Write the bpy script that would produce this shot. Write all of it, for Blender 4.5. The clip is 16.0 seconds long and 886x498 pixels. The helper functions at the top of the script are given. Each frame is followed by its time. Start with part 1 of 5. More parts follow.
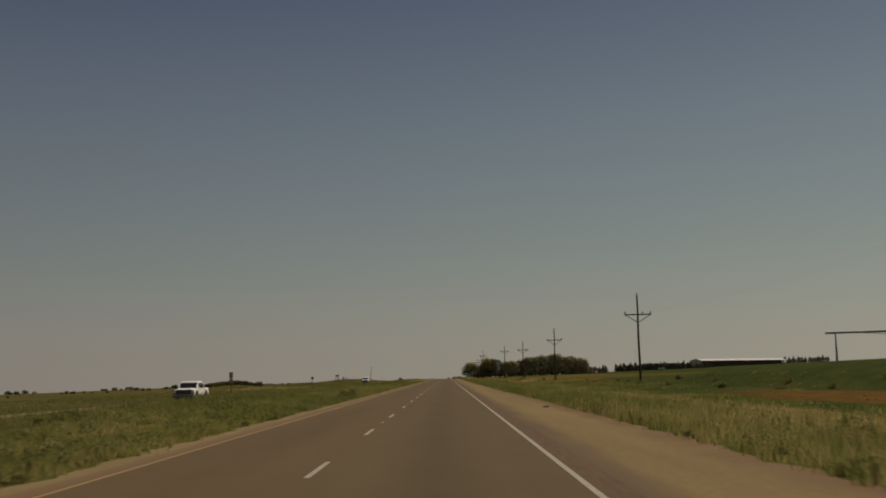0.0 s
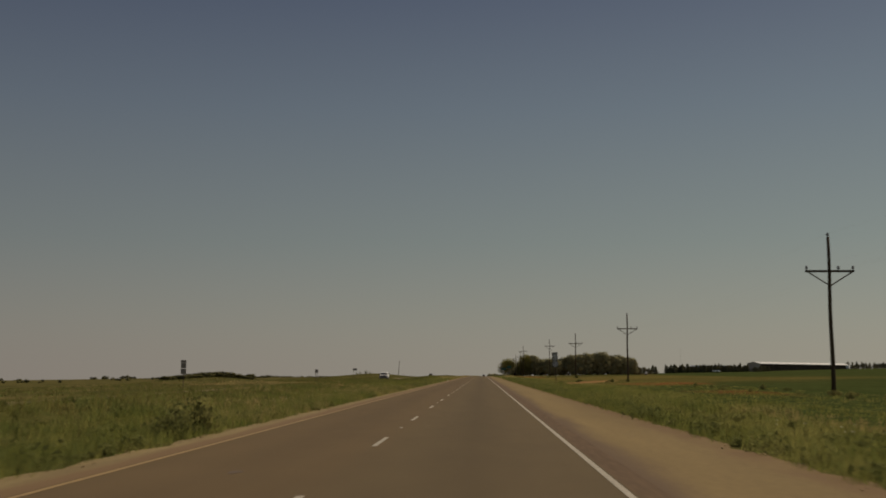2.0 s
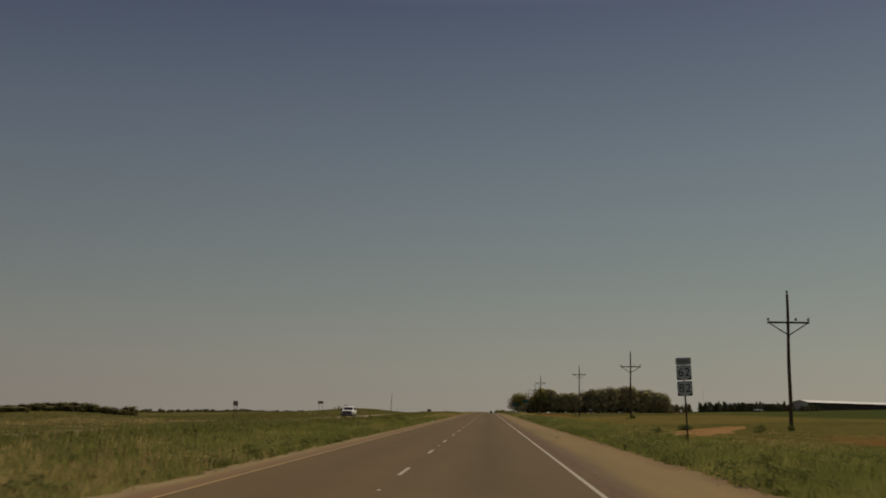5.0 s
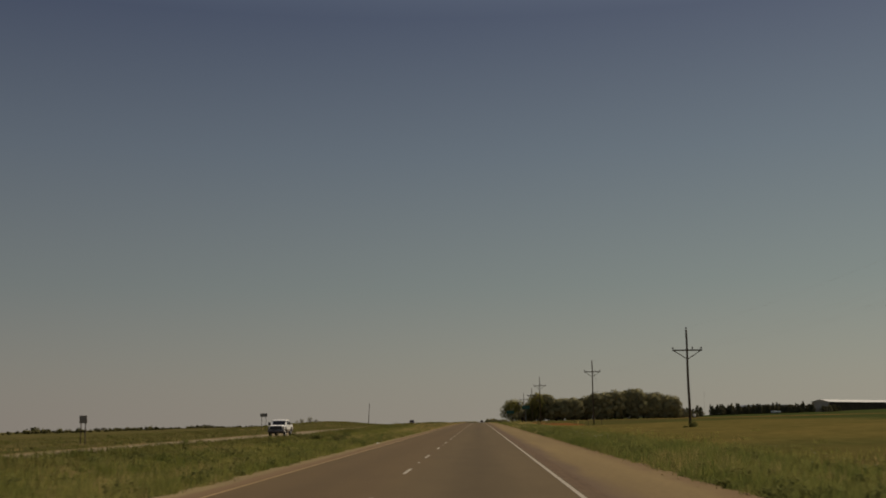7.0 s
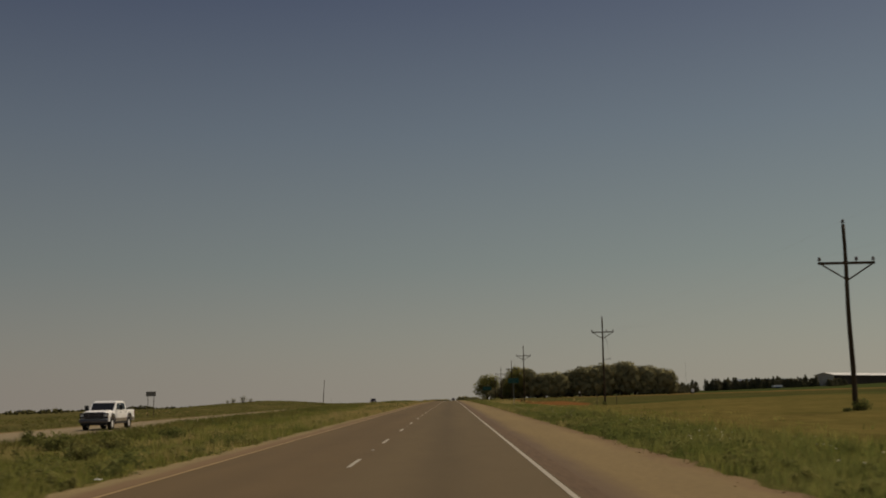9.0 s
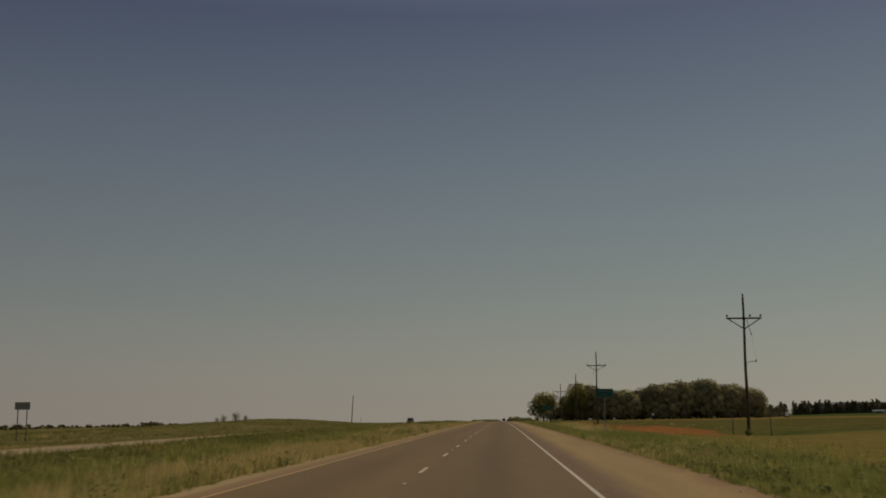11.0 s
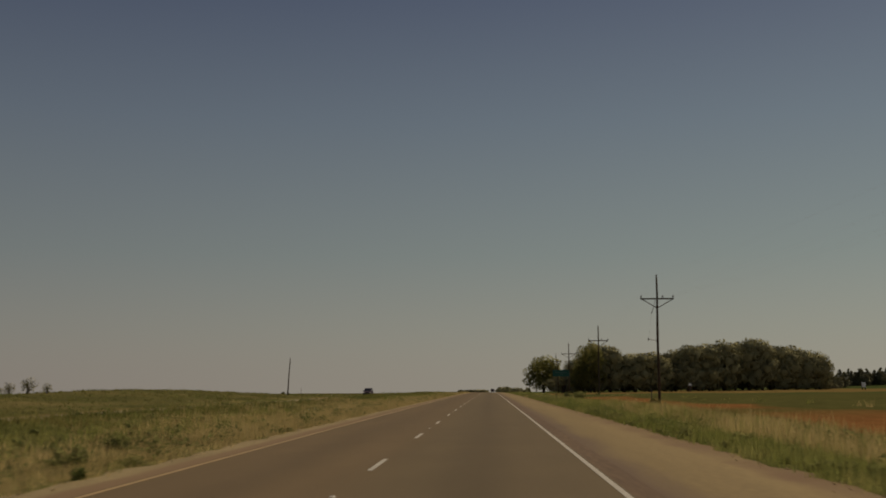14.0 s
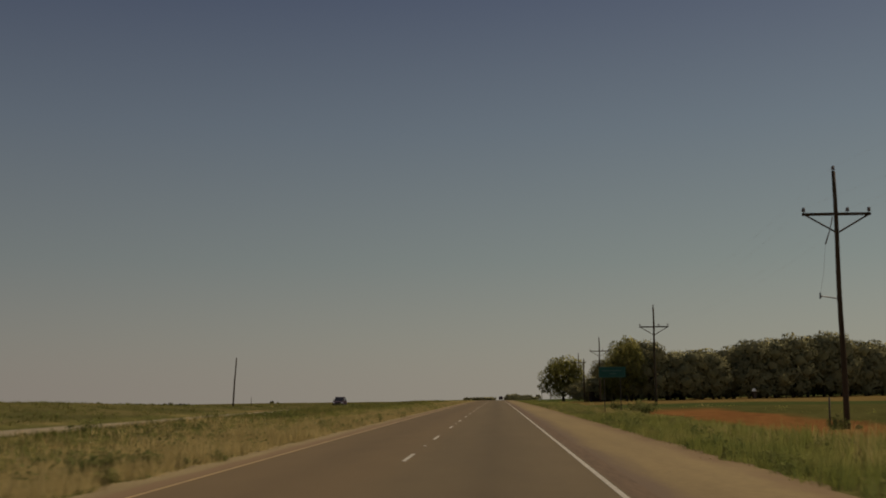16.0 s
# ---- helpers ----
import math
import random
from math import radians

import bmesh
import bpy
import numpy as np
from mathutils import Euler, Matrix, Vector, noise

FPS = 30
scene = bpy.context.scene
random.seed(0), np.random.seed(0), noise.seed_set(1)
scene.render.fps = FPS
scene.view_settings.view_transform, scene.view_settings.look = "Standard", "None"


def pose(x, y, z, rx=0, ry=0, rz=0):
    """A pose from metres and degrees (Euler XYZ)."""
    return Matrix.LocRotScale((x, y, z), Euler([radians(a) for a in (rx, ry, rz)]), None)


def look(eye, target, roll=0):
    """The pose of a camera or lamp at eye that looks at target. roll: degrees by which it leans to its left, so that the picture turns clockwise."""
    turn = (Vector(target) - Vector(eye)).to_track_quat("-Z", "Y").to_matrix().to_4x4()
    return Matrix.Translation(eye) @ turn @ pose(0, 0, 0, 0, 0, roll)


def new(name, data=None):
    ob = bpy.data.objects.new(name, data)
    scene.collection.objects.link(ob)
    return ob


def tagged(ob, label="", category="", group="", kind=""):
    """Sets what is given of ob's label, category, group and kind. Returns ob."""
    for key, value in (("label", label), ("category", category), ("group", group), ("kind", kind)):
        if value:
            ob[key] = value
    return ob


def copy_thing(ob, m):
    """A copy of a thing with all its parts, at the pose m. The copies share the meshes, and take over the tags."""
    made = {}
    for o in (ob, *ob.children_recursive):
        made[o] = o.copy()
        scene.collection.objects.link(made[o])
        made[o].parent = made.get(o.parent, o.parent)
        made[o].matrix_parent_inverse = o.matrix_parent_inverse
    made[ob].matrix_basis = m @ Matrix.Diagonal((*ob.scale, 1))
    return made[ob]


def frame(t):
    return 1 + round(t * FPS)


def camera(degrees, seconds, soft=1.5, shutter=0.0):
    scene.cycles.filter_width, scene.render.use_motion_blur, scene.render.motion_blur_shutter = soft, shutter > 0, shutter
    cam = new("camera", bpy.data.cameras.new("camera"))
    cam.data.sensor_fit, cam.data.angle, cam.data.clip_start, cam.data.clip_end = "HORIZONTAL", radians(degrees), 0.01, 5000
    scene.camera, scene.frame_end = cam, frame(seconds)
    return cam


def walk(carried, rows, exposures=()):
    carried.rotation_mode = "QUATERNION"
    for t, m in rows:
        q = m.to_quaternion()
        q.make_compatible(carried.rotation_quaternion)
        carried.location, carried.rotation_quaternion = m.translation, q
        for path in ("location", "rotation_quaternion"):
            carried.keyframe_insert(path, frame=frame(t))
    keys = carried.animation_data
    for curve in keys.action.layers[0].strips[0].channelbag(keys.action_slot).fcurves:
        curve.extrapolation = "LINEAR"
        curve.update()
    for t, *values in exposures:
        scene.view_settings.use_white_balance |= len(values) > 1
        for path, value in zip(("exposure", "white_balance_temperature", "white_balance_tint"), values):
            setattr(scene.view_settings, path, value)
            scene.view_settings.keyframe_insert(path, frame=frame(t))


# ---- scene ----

EYE = 1.526          # height of the eye above the lane
PATH = [
    (0.0, pose(0.071, 0.000, EYE, 96.735, 1.407, 0.206)),
    (0.5, pose(0.060, 13.835, EYE, 97.491, 0.767, -0.793)),
    (1.0, pose(0.030, 27.670, EYE, 97.544, -0.253, 0.419)),
    (1.5, pose(0.028, 41.505, EYE, 97.424, 0.040, 1.721)),
    (2.0, pose(0.097, 55.340, EYE, 96.567, -0.113, 2.064)),
    (2.5, pose(-0.064, 69.175, EYE, 99.291, 0.048, 3.466)),
    (3.0, pose(-0.082, 83.010, EYE, 98.573, 0.072, 0.849)),
    (5.5, pose(-0.123, 152.185, EYE, 98.347, -0.792, 2.700)),
    (6.0, pose(-0.097, 166.020, EYE, 96.663, -0.481, 2.940)),
    (6.5, pose(-0.098, 179.855, EYE, 97.091, 0.040, 3.274)),
    (7.0, pose(-0.021, 193.690, EYE, 98.961, 0.657, 1.911)),
    (7.5, pose(-0.138, 207.525, EYE, 98.043, 0.376, 3.580)),
    (8.0, pose(-0.084, 221.360, EYE, 98.817, -0.778, 3.178)),
    (8.5, pose(0.138, 235.195, EYE, 98.877, 0.278, 0.704)),
    (9.0, pose(0.132, 249.030, EYE, 97.776, 1.076, 0.413)),
    (9.5, pose(0.034, 262.865, EYE, 97.279, 0.284, 1.892)),
    (12.0, pose(0.098, 332.040, EYE, 99.678, 0.288, 3.261)),
    (12.5, pose(0.025, 345.875, EYE, 98.569, 0.246, 3.457)),
    (13.0, pose(0.002, 359.710, EYE, 98.818, -0.743, 3.744)),
    (13.5, pose(0.013, 373.545, EYE, 97.104, -0.187, 4.117)),
    (14.0, pose(0.030, 387.380, EYE, 97.250, 0.015, 2.460)),
    (14.5, pose(0.029, 401.215, EYE, 97.554, -0.243, 2.959)),
    (15.0, pose(-0.012, 415.050, EYE, 98.358, 0.253, 3.189)),
    (15.5, pose(0.007, 428.885, EYE, 97.797, -0.176, 3.713)),
    (16.0, pose(0.052, 442.720, EYE, 97.641, 0.352, 2.870)),
]
cam = camera(44.84, 16.0, soft=1.8, shutter=0.2)
walk(cam, PATH, [(0.0, -0.45, 8000, 11), (16.0, -0.45, 8000, 11)])

# ---- light ----
SUN_TO = Vector((0.50, 0.42, 0.95)).normalized()
world = bpy.data.worlds.new("sky")
scene.world = world
world.use_nodes = True
wn, wl = world.node_tree.nodes, world.node_tree.links
sky = wn.new("ShaderNodeTexSky")
sky.sky_type, sky.sun_disc = "NISHITA", False
sky.sun_elevation = math.asin(SUN_TO.z)
sky.sun_rotation = math.atan2(SUN_TO.x, SUN_TO.y)
sky.altitude, sky.air_density, sky.dust_density, sky.ozone_density = 300, 1.0, 2.0, 1.0
wn["Background"].inputs[1].default_value = 0.11
wl.new(sky.outputs[0], wn["Background"].inputs[0])
# summer haze that thickens towards the horizon
where, parts_z, veil = wn.new("ShaderNodeTexCoord"), wn.new("ShaderNodeSeparateXYZ"), wn.new("ShaderNodeValToRGB")
thick, haze, both = wn.new("ShaderNodeValToRGB"), wn.new("ShaderNodeBackground"), wn.new("ShaderNodeMixShader")
wl.new(where.outputs["Generated"], parts_z.inputs[0])
for node, stops in ((veil, [(0.0, (0.352, 0.357, 0.344)), (0.05, (0.292, 0.324, 0.323)), (0.12, (0.212, 0.272, 0.294)), (0.24, (0.131, 0.185, 0.250)), (0.36, (0.059, 0.087, 0.163))]),
                    (thick, [(0.0, (0.9, 0.9, 0.9)), (0.36, (0.85, 0.85, 0.85)), (0.65, (0, 0, 0))])):
    while len(node.color_ramp.elements) < len(stops):
        node.color_ramp.elements.new(0.5)
    for e, (pos, c) in zip(node.color_ramp.elements, stops):
        e.position, e.color = pos, (*c, 1)
    wl.new(parts_z.outputs["Z"], node.inputs[0])
# the sun stands to the right: the haze is brighter on that side
side, tint, glow = wn.new("ShaderNodeMapRange"), wn.new("ShaderNodeValToRGB"), wn.new("ShaderNodeVectorMath")
side.inputs["From Min"].default_value, side.inputs["From Max"].default_value = -0.5, 0.5
wl.new(parts_z.outputs["X"], side.inputs["Value"])
for e, c in zip(tint.color_ramp.elements, ((0.795, 0.775, 0.835), (1.110, 1.165, 1.180))):
    e.color = (*c, 1)
wl.new(side.outputs[0], tint.inputs[0])
glow.operation = "MULTIPLY"
wl.new(veil.outputs[0], glow.inputs[0])
wl.new(tint.outputs[0], glow.inputs[1])
wl.new(glow.outputs[0], haze.inputs[0])
wl.new(thick.outputs[0], both.inputs[0])
wl.new(wn["Background"].outputs[0], both.inputs[1])
wl.new(haze.outputs[0], both.inputs[2])
wl.new(both.outputs[0], wn["World Output"].inputs[0])
sun = new("sun", bpy.data.lights.new("sun", "SUN"))
sun.data.energy, sun.data.angle, sun.data.color = 3.8, radians(0.53), (1.0, 0.93, 0.82)
sun.matrix_world = look((0, 0, 0), -SUN_TO)

# ---- materials ----


def material(name, rough=0.8, metal=0.0, spec=0.3):
    m = bpy.data.materials.new(name)
    m.use_nodes = True
    b = m.node_tree.nodes["Principled BSDF"]
    b.inputs["Roughness"].default_value = rough
    b.inputs["Metallic"].default_value = metal
    b.inputs["Specular IOR Level"].default_value = spec
    return m, m.node_tree.nodes, m.node_tree.links, b


def noise_node(nodes, links, scale, detail=4.0, stretch=(1, 1, 1), rough=0.55):
    tc = nodes.new("ShaderNodeNewGeometry")
    mp = nodes.new("ShaderNodeMapping")
    mp.inputs["Scale"].default_value = stretch
    nz = nodes.new("ShaderNodeTexNoise")
    nz.inputs["Scale"].default_value, nz.inputs["Detail"].default_value = scale, detail
    nz.inputs["Roughness"].default_value = rough
    links.new(tc.outputs["Position"], mp.inputs[0])
    links.new(mp.outputs[0], nz.inputs["Vector"])
    return nz.outputs["Fac"]


def ramp(nodes, links, fac, stops):
    r = nodes.new("ShaderNodeValToRGB")
    while len(r.color_ramp.elements) < len(stops):
        r.color_ramp.elements.new(0.5)
    for e, (p, c) in zip(r.color_ramp.elements, stops):
        e.position, e.color = p, (*c, 1)
    links.new(fac, r.inputs[0])
    return r.outputs[0]


def mix(nodes, links, fac, a, b, mode="MIX"):
    n = nodes.new("ShaderNodeMix")
    n.data_type, n.blend_type = "RGBA", mode
    if isinstance(fac, (int, float)):
        n.inputs[0].default_value = fac
    else:
        links.new(fac, n.inputs[0])
    for sock, v in ((n.inputs[6], a), (n.inputs[7], b)):
        if isinstance(v, tuple):
            sock.default_value = (*v, 1)
        else:
            links.new(v, sock)
    return n.outputs[2]


def bump(nodes, links, bsdf, height, strength, distance=0.02):
    b = nodes.new("ShaderNodeBump")
    b.inputs["Strength"].default_value, b.inputs["Distance"].default_value = strength, distance
    links.new(height, b.inputs["Height"])
    links.new(b.outputs[0], bsdf.inputs["Normal"])


def speckled(name, dark, light, scale, stretch=(1, 1, 1), rough=0.8, metal=0.0, fine=0.0, spec=0.3, relief=0.0, low=0.3, high=0.7):
    """Two tones mixed by a broad noise, and a finer one on top."""
    m, n, l, b = material(name, rough, metal, spec)
    c = ramp(n, l, noise_node(n, l, scale, 5, stretch), [(low, dark), (high, light)])
    g = noise_node(n, l, scale * 11, 3, stretch)
    c = mix(n, l, 0.5 if not fine else fine, c, ramp(n, l, g, [(0.3, (0.6, 0.6, 0.6)), (0.7, (1.3, 1.3, 1.3))]), "MULTIPLY")
    l.new(c, b.inputs["Base Color"])
    if relief:
        bump(n, l, b, g, relief)
    return m


def span(n, l, value, lo, hi, soft):
    """1 where value lies between lo and hi, with soft edges."""
    out = []
    for a, b in ((lo, lo + soft), (hi, hi - soft)):
        r = n.new("ShaderNodeMapRange")
        r.interpolation_type = "SMOOTHSTEP"
        r.inputs["From Min"].default_value, r.inputs["From Max"].default_value = (a, b) if a < b else (b, a)
        r.inputs["To Min"].default_value, r.inputs["To Max"].default_value = (0, 1) if a < b else (1, 0)
        l.new(value, r.inputs["Value"])
        out.append(r.outputs[0])
    m = n.new("ShaderNodeMath")
    m.operation = "MULTIPLY"
    l.new(out[0], m.inputs[0])
    l.new(out[1], m.inputs[1])
    return m.outputs[0]


def times(n, l, a, b):
    m = n.new("ShaderNodeMath")
    m.operation = "MULTIPLY"
    l.new(a, m.inputs[0])
    l.new(b, m.inputs[1])
    return m.outputs[0]


def asphalt(name, base):
    m, n, l, b = material(name, 0.9, 0, 0.15)
    dk = tuple(v * 0.91 for v in base)
    lt = tuple(v * f for v, f in zip(base, (1.08, 1.07, 1.06)))
    c = ramp(n, l, noise_node(n, l, 0.35, 5, (1.6, 0.07, 1)), [(0.3, dk), (0.72, lt)])          # long streaks of wear
    c = mix(n, l, 0.5, c, ramp(n, l, noise_node(n, l, 0.9, 4, (1, 0.35, 1)), [(0.3, (0.88, 0.88, 0.87)), (0.7, (1.10, 1.10, 1.09))]), "MULTIPLY")
    g = noise_node(n, l, 45, 2)
    c = mix(n, l, 0.5, c, ramp(n, l, g, [(0.3, (0.7, 0.7, 0.7)), (0.7, (1.3, 1.3, 1.3))]), "MULTIPLY")
    # dark oil band in the middle of each lane
    tc = n.new("ShaderNodeNewGeometry")
    sp = n.new("ShaderNodeSeparateXYZ")
    l.new(tc.outputs["Position"], sp.inputs[0])
    for centre, width, depth in ((-0.1, 1.0, 0.17), (-3.9, 0.9, 0.10)):
        d = n.new("ShaderNodeMath")
        d.operation = "SUBTRACT"
        l.new(sp.outputs["X"], d.inputs[0])
        d.inputs[1].default_value = centre
        q = n.new("ShaderNodeMath")
        q.operation = "ABSOLUTE"
        l.new(d.outputs[0], q.inputs[0])
        band = ramp(n, l, q.outputs[0], [(0.0, (1 - depth, 1 - depth, 1 - depth)), (width, (1, 1, 1))])
        c = mix(n, l, 1.0, c, band, "MULTIPLY")
    # the passing lane is a redder mix
    c = mix(n, l, span(n, l, sp.outputs["X"], -20, -1.2, 1.6), c, mix(n, l, 1.0, c, (1.04, 0.985, 0.95), "MULTIPLY"))
    l.new(c, b.inputs["Base Color"])
    bump(n, l, b, g, 0.25)
    return m


ASPHALT = asphalt("brown_asphalt", (0.095, 0.0675, 0.0340))
ASPHALT_DARK = speckled("dark_asphalt", (0.090, 0.056, 0.031), (0.106, 0.067, 0.036), 0.8, (1, 0.1, 1), 0.9, spec=0.15)


def shoulder_material():
    """Sand swept over the asphalt's edge: it thins out towards the lane."""
    m, n, l, b = material("sandy_shoulder", 0.92, 0, 0.2)
    c = ramp(n, l, noise_node(n, l, 0.5, 5, (1, 0.07, 1)), [(0.3, (0.140, 0.096, 0.039)), (0.7, (0.184, 0.127, 0.052))])
    g = noise_node(n, l, 6, 5)
    c = mix(n, l, 0.5, c, ramp(n, l, g, [(0.3, (0.72, 0.72, 0.70)), (0.7, (1.25, 1.25, 1.25))]), "MULTIPLY")
    geo = n.new("ShaderNodeNewGeometry")
    sp = n.new("ShaderNodeSeparateXYZ")
    l.new(geo.outputs["Position"], sp.inputs[0])
    a = n.new("ShaderNodeMath")
    a.operation = "MULTIPLY_ADD"
    l.new(noise_node(n, l, 1.2, 5, (1, 0.12, 1)), a.inputs[0])
    a.inputs[1].default_value = -1.1
    l.new(sp.outputs["X"], a.inputs[2])
    c = mix(n, l, span(n, l, a.outputs[0], -1.0, 2.75, 0.9), c, (0.098, 0.063, 0.035))
    d = n.new("ShaderNodeMath")
    d.operation = "MULTIPLY_ADD"
    l.new(noise_node(n, l, 0.8, 6, (1, 0.35, 1), 0.65), d.inputs[0])
    d.inputs[1].default_value = 1.6
    l.new(sp.outputs["X"], d.inputs[2])
    c = mix(n, l, times(n, l, span(n, l, d.outputs[0], 5.3, 40, 0.7), ramp(n, l, noise_node(n, l, 0.22, 3), [(0.35, (0.25, 0.25, 0.25)), (0.65, (0.85, 0.85, 0.85))])), c, (0.118, 0.066, 0.030))
    l.new(c, b.inputs["Base Color"])
    bump(n, l, b, g, 0.35)
    return m


SHOULDER = shoulder_material()


def gravel_material():
    """Tan grit along the median grass, darker and redder next to the asphalt."""
    m, n, l, b = material("gravel_edge", 0.92, 0, 0.2)
    c = ramp(n, l, noise_node(n, l, 1.2, 5, (1, 0.2, 1)), [(0.3, (0.155, 0.112, 0.052)), (0.7, (0.215, 0.160, 0.074))])
    g = noise_node(n, l, 13, 4)
    c = mix(n, l, 0.5, c, ramp(n, l, g, [(0.3, (0.6, 0.6, 0.6)), (0.7, (1.3, 1.3, 1.3))]), "MULTIPLY")
    geo = n.new("ShaderNodeNewGeometry")
    sp = n.new("ShaderNodeSeparateXYZ")
    l.new(geo.outputs["Position"], sp.inputs[0])
    a = n.new("ShaderNodeMath")
    a.operation = "MULTIPLY_ADD"
    l.new(noise_node(n, l, 1.5, 4, (1, 0.15, 1)), a.inputs[0])
    a.inputs[1].default_value = 0.5
    l.new(sp.outputs["X"], a.inputs[2])
    c = mix(n, l, span(n, l, a.outputs[0], -6.15, 2.0, 0.35), c, (0.142, 0.088, 0.043))
    l.new(c, b.inputs["Base Color"])
    bump(n, l, b, g, 0.4)
    return m


GRAVEL = gravel_material()
FAR_ROAD = speckled("pale_asphalt", (0.165, 0.126, 0.066), (0.205, 0.156, 0.084), 0.4, (1, 0.1, 1), 0.85)
PAINT_WHITE = speckled("worn_white_paint", (0.23, 0.205, 0.155), (0.36, 0.32, 0.245), 4, rough=0.6)
PAINT_YELLOW = speckled("worn_yellow_paint", (0.20, 0.13, 0.05), (0.29, 0.185, 0.065), 2.5, rough=0.6)


def ground_material(name, dark, green, straw, soil, soil_low, soil_high):
    m, n, l, b = material(name, 0.95, 0, 0.0)
    c = ramp(n, l, noise_node(n, l, 0.12, 6, (1, 0.5, 1), 0.65), [(0.32, dark), (0.5, green), (0.68, straw)])
    c = mix(n, l, 0.6, c, ramp(n, l, noise_node(n, l, 1.7, 5), [(0.3, (0.55, 0.55, 0.5)), (0.7, (1.35, 1.35, 1.3))]), "MULTIPLY")
    f = ramp(n, l, noise_node(n, l, 0.035, 5, (1.4, 0.5, 1)), [(soil_low, (0, 0, 0)), (soil_high, (1, 1, 1))])
    c = mix(n, l, f, c, soil)
    l.new(c, b.inputs["Base Color"])
    bump(n, l, b, noise_node(n, l, 2.5, 5), 0.6, 0.15)
    return m


VERGE = ground_material("verge_ground", (0.050, 0.052, 0.018), (0.082, 0.077, 0.027), (0.145, 0.115, 0.048), (0.17, 0.115, 0.055), 0.58, 0.72)
MEADOW = ground_material("meadow_ground", (0.050, 0.050, 0.019), (0.080, 0.072, 0.028), (0.122, 0.096, 0.042), (0.13, 0.098, 0.045), 0.68, 0.80)


def field_material():
    """Fields one behind the other along the road: green crop, dry yellow, green, tan; red soil along their edge."""
    m, n, l, b = material("field_ground", 0.95, 0, 0.0)
    g = n.new("ShaderNodeNewGeometry")
    sp = n.new("ShaderNodeSeparateXYZ")
    l.new(g.outputs["Position"], sp.inputs[0])
    nz = noise_node(n, l, 0.10, 6, (1, 0.45, 1), 0.6)
    coords = []
    for out, amount in (("X", 9.0), ("Y", 26.0)):
        a = n.new("ShaderNodeMath")
        a.operation = "MULTIPLY_ADD"
        l.new(nz, a.inputs[0])
        a.inputs[1].default_value = amount
        l.new(sp.outputs[out], a.inputs[2])
        c = n.new("ShaderNodeMath")
        c.operation = "SUBTRACT"
        l.new(a.outputs[0], c.inputs[0])
        c.inputs[1].default_value = amount / 2
        coords.append(c.outputs[0])
    x, y = coords
    tone = noise_node(n, l, 0.16, 6, (1, 0.4, 1), 0.65)
    crop = ramp(n, l, tone, [(0.3, (0.034, 0.046, 0.015)), (0.7, (0.050, 0.060, 0.021))])
    dry = ramp(n, l, tone, [(0.3, (0.080, 0.070, 0.023)), (0.7, (0.124, 0.096, 0.033))])
    tan = ramp(n, l, tone, [(0.3, (0.104, 0.072, 0.027)), (0.7, (0.140, 0.094, 0.035))])
    red = ramp(n, l, tone, [(0.3, (0.122, 0.055, 0.021)), (0.7, (0.170, 0.078, 0.030))])
    verge = ramp(n, l, tone, [(0.3, (0.058, 0.068, 0.020)), (0.7, (0.15, 0.125, 0.045))])
    olive = ramp(n, l, tone, [(0.3, (0.051, 0.050, 0.017)), (0.7, (0.069, 0.064, 0.023))])
    c = mix(n, l, times(n, l, span(n, l, y, 244, 402, 16), span(n, l, x, -50, 56, 14)), crop, dry)
    c = mix(n, l, times(n, l, span(n, l, y, 172, 262, 24), span(n, l, x, -50, 60, 18)), c, mix(n, l, 0.5, olive, dry))
    c = mix(n, l, span(n, l, y, 398, 560, 12), c, olive)
    c = mix(n, l, span(n, l, y, 582, 690, 16), c, tan)
    for x0, x1, y0, y1 in ((12.6, 21.5, 380, 455), (11.4, 20.0, 448, 548), (14.6, 21.4, 2, 74), (15.0, 22.0, 120, 150), (17.5, 26.5, 166, 206)):
        patch = times(n, l, span(n, l, x, x0, x1, 1.6), span(n, l, y, y0, y1, 18))
        if 100 < y1 < 300:
            patch = times(n, l, patch, ramp(n, l, noise_node(n, l, 0.05, 4, (1, 0.6, 1)), [(0.36, (0, 0, 0)), (0.48, (0.95, 0.95, 0.95))]))
        if y1 < 100:
            patch = times(n, l, patch, ramp(n, l, tone, [(0.25, (0.45, 0.45, 0.45)), (0.75, (0.8, 0.8, 0.8))]))
        c = mix(n, l, patch, c, red)
    c = mix(n, l, span(n, l, x, -50, 12.0, 1.8), c, verge)
    c = mix(n, l, times(n, l, span(n, l, x, -50, 12.4, 1.5), span(n, l, y, -500, 235, 25)), c, verge)
    c = mix(n, l, 0.55, c, ramp(n, l, noise_node(n, l, 1.4, 5, (1, 0.3, 1)), [(0.3, (0.6, 0.6, 0.55)), (0.7, (1.3, 1.3, 1.25))]), "MULTIPLY")
    l.new(c, b.inputs["Base Color"])
    bump(n, l, b, noise_node(n, l, 2.0, 5), 0.6, 0.15)
    return m


FIELD = field_material()


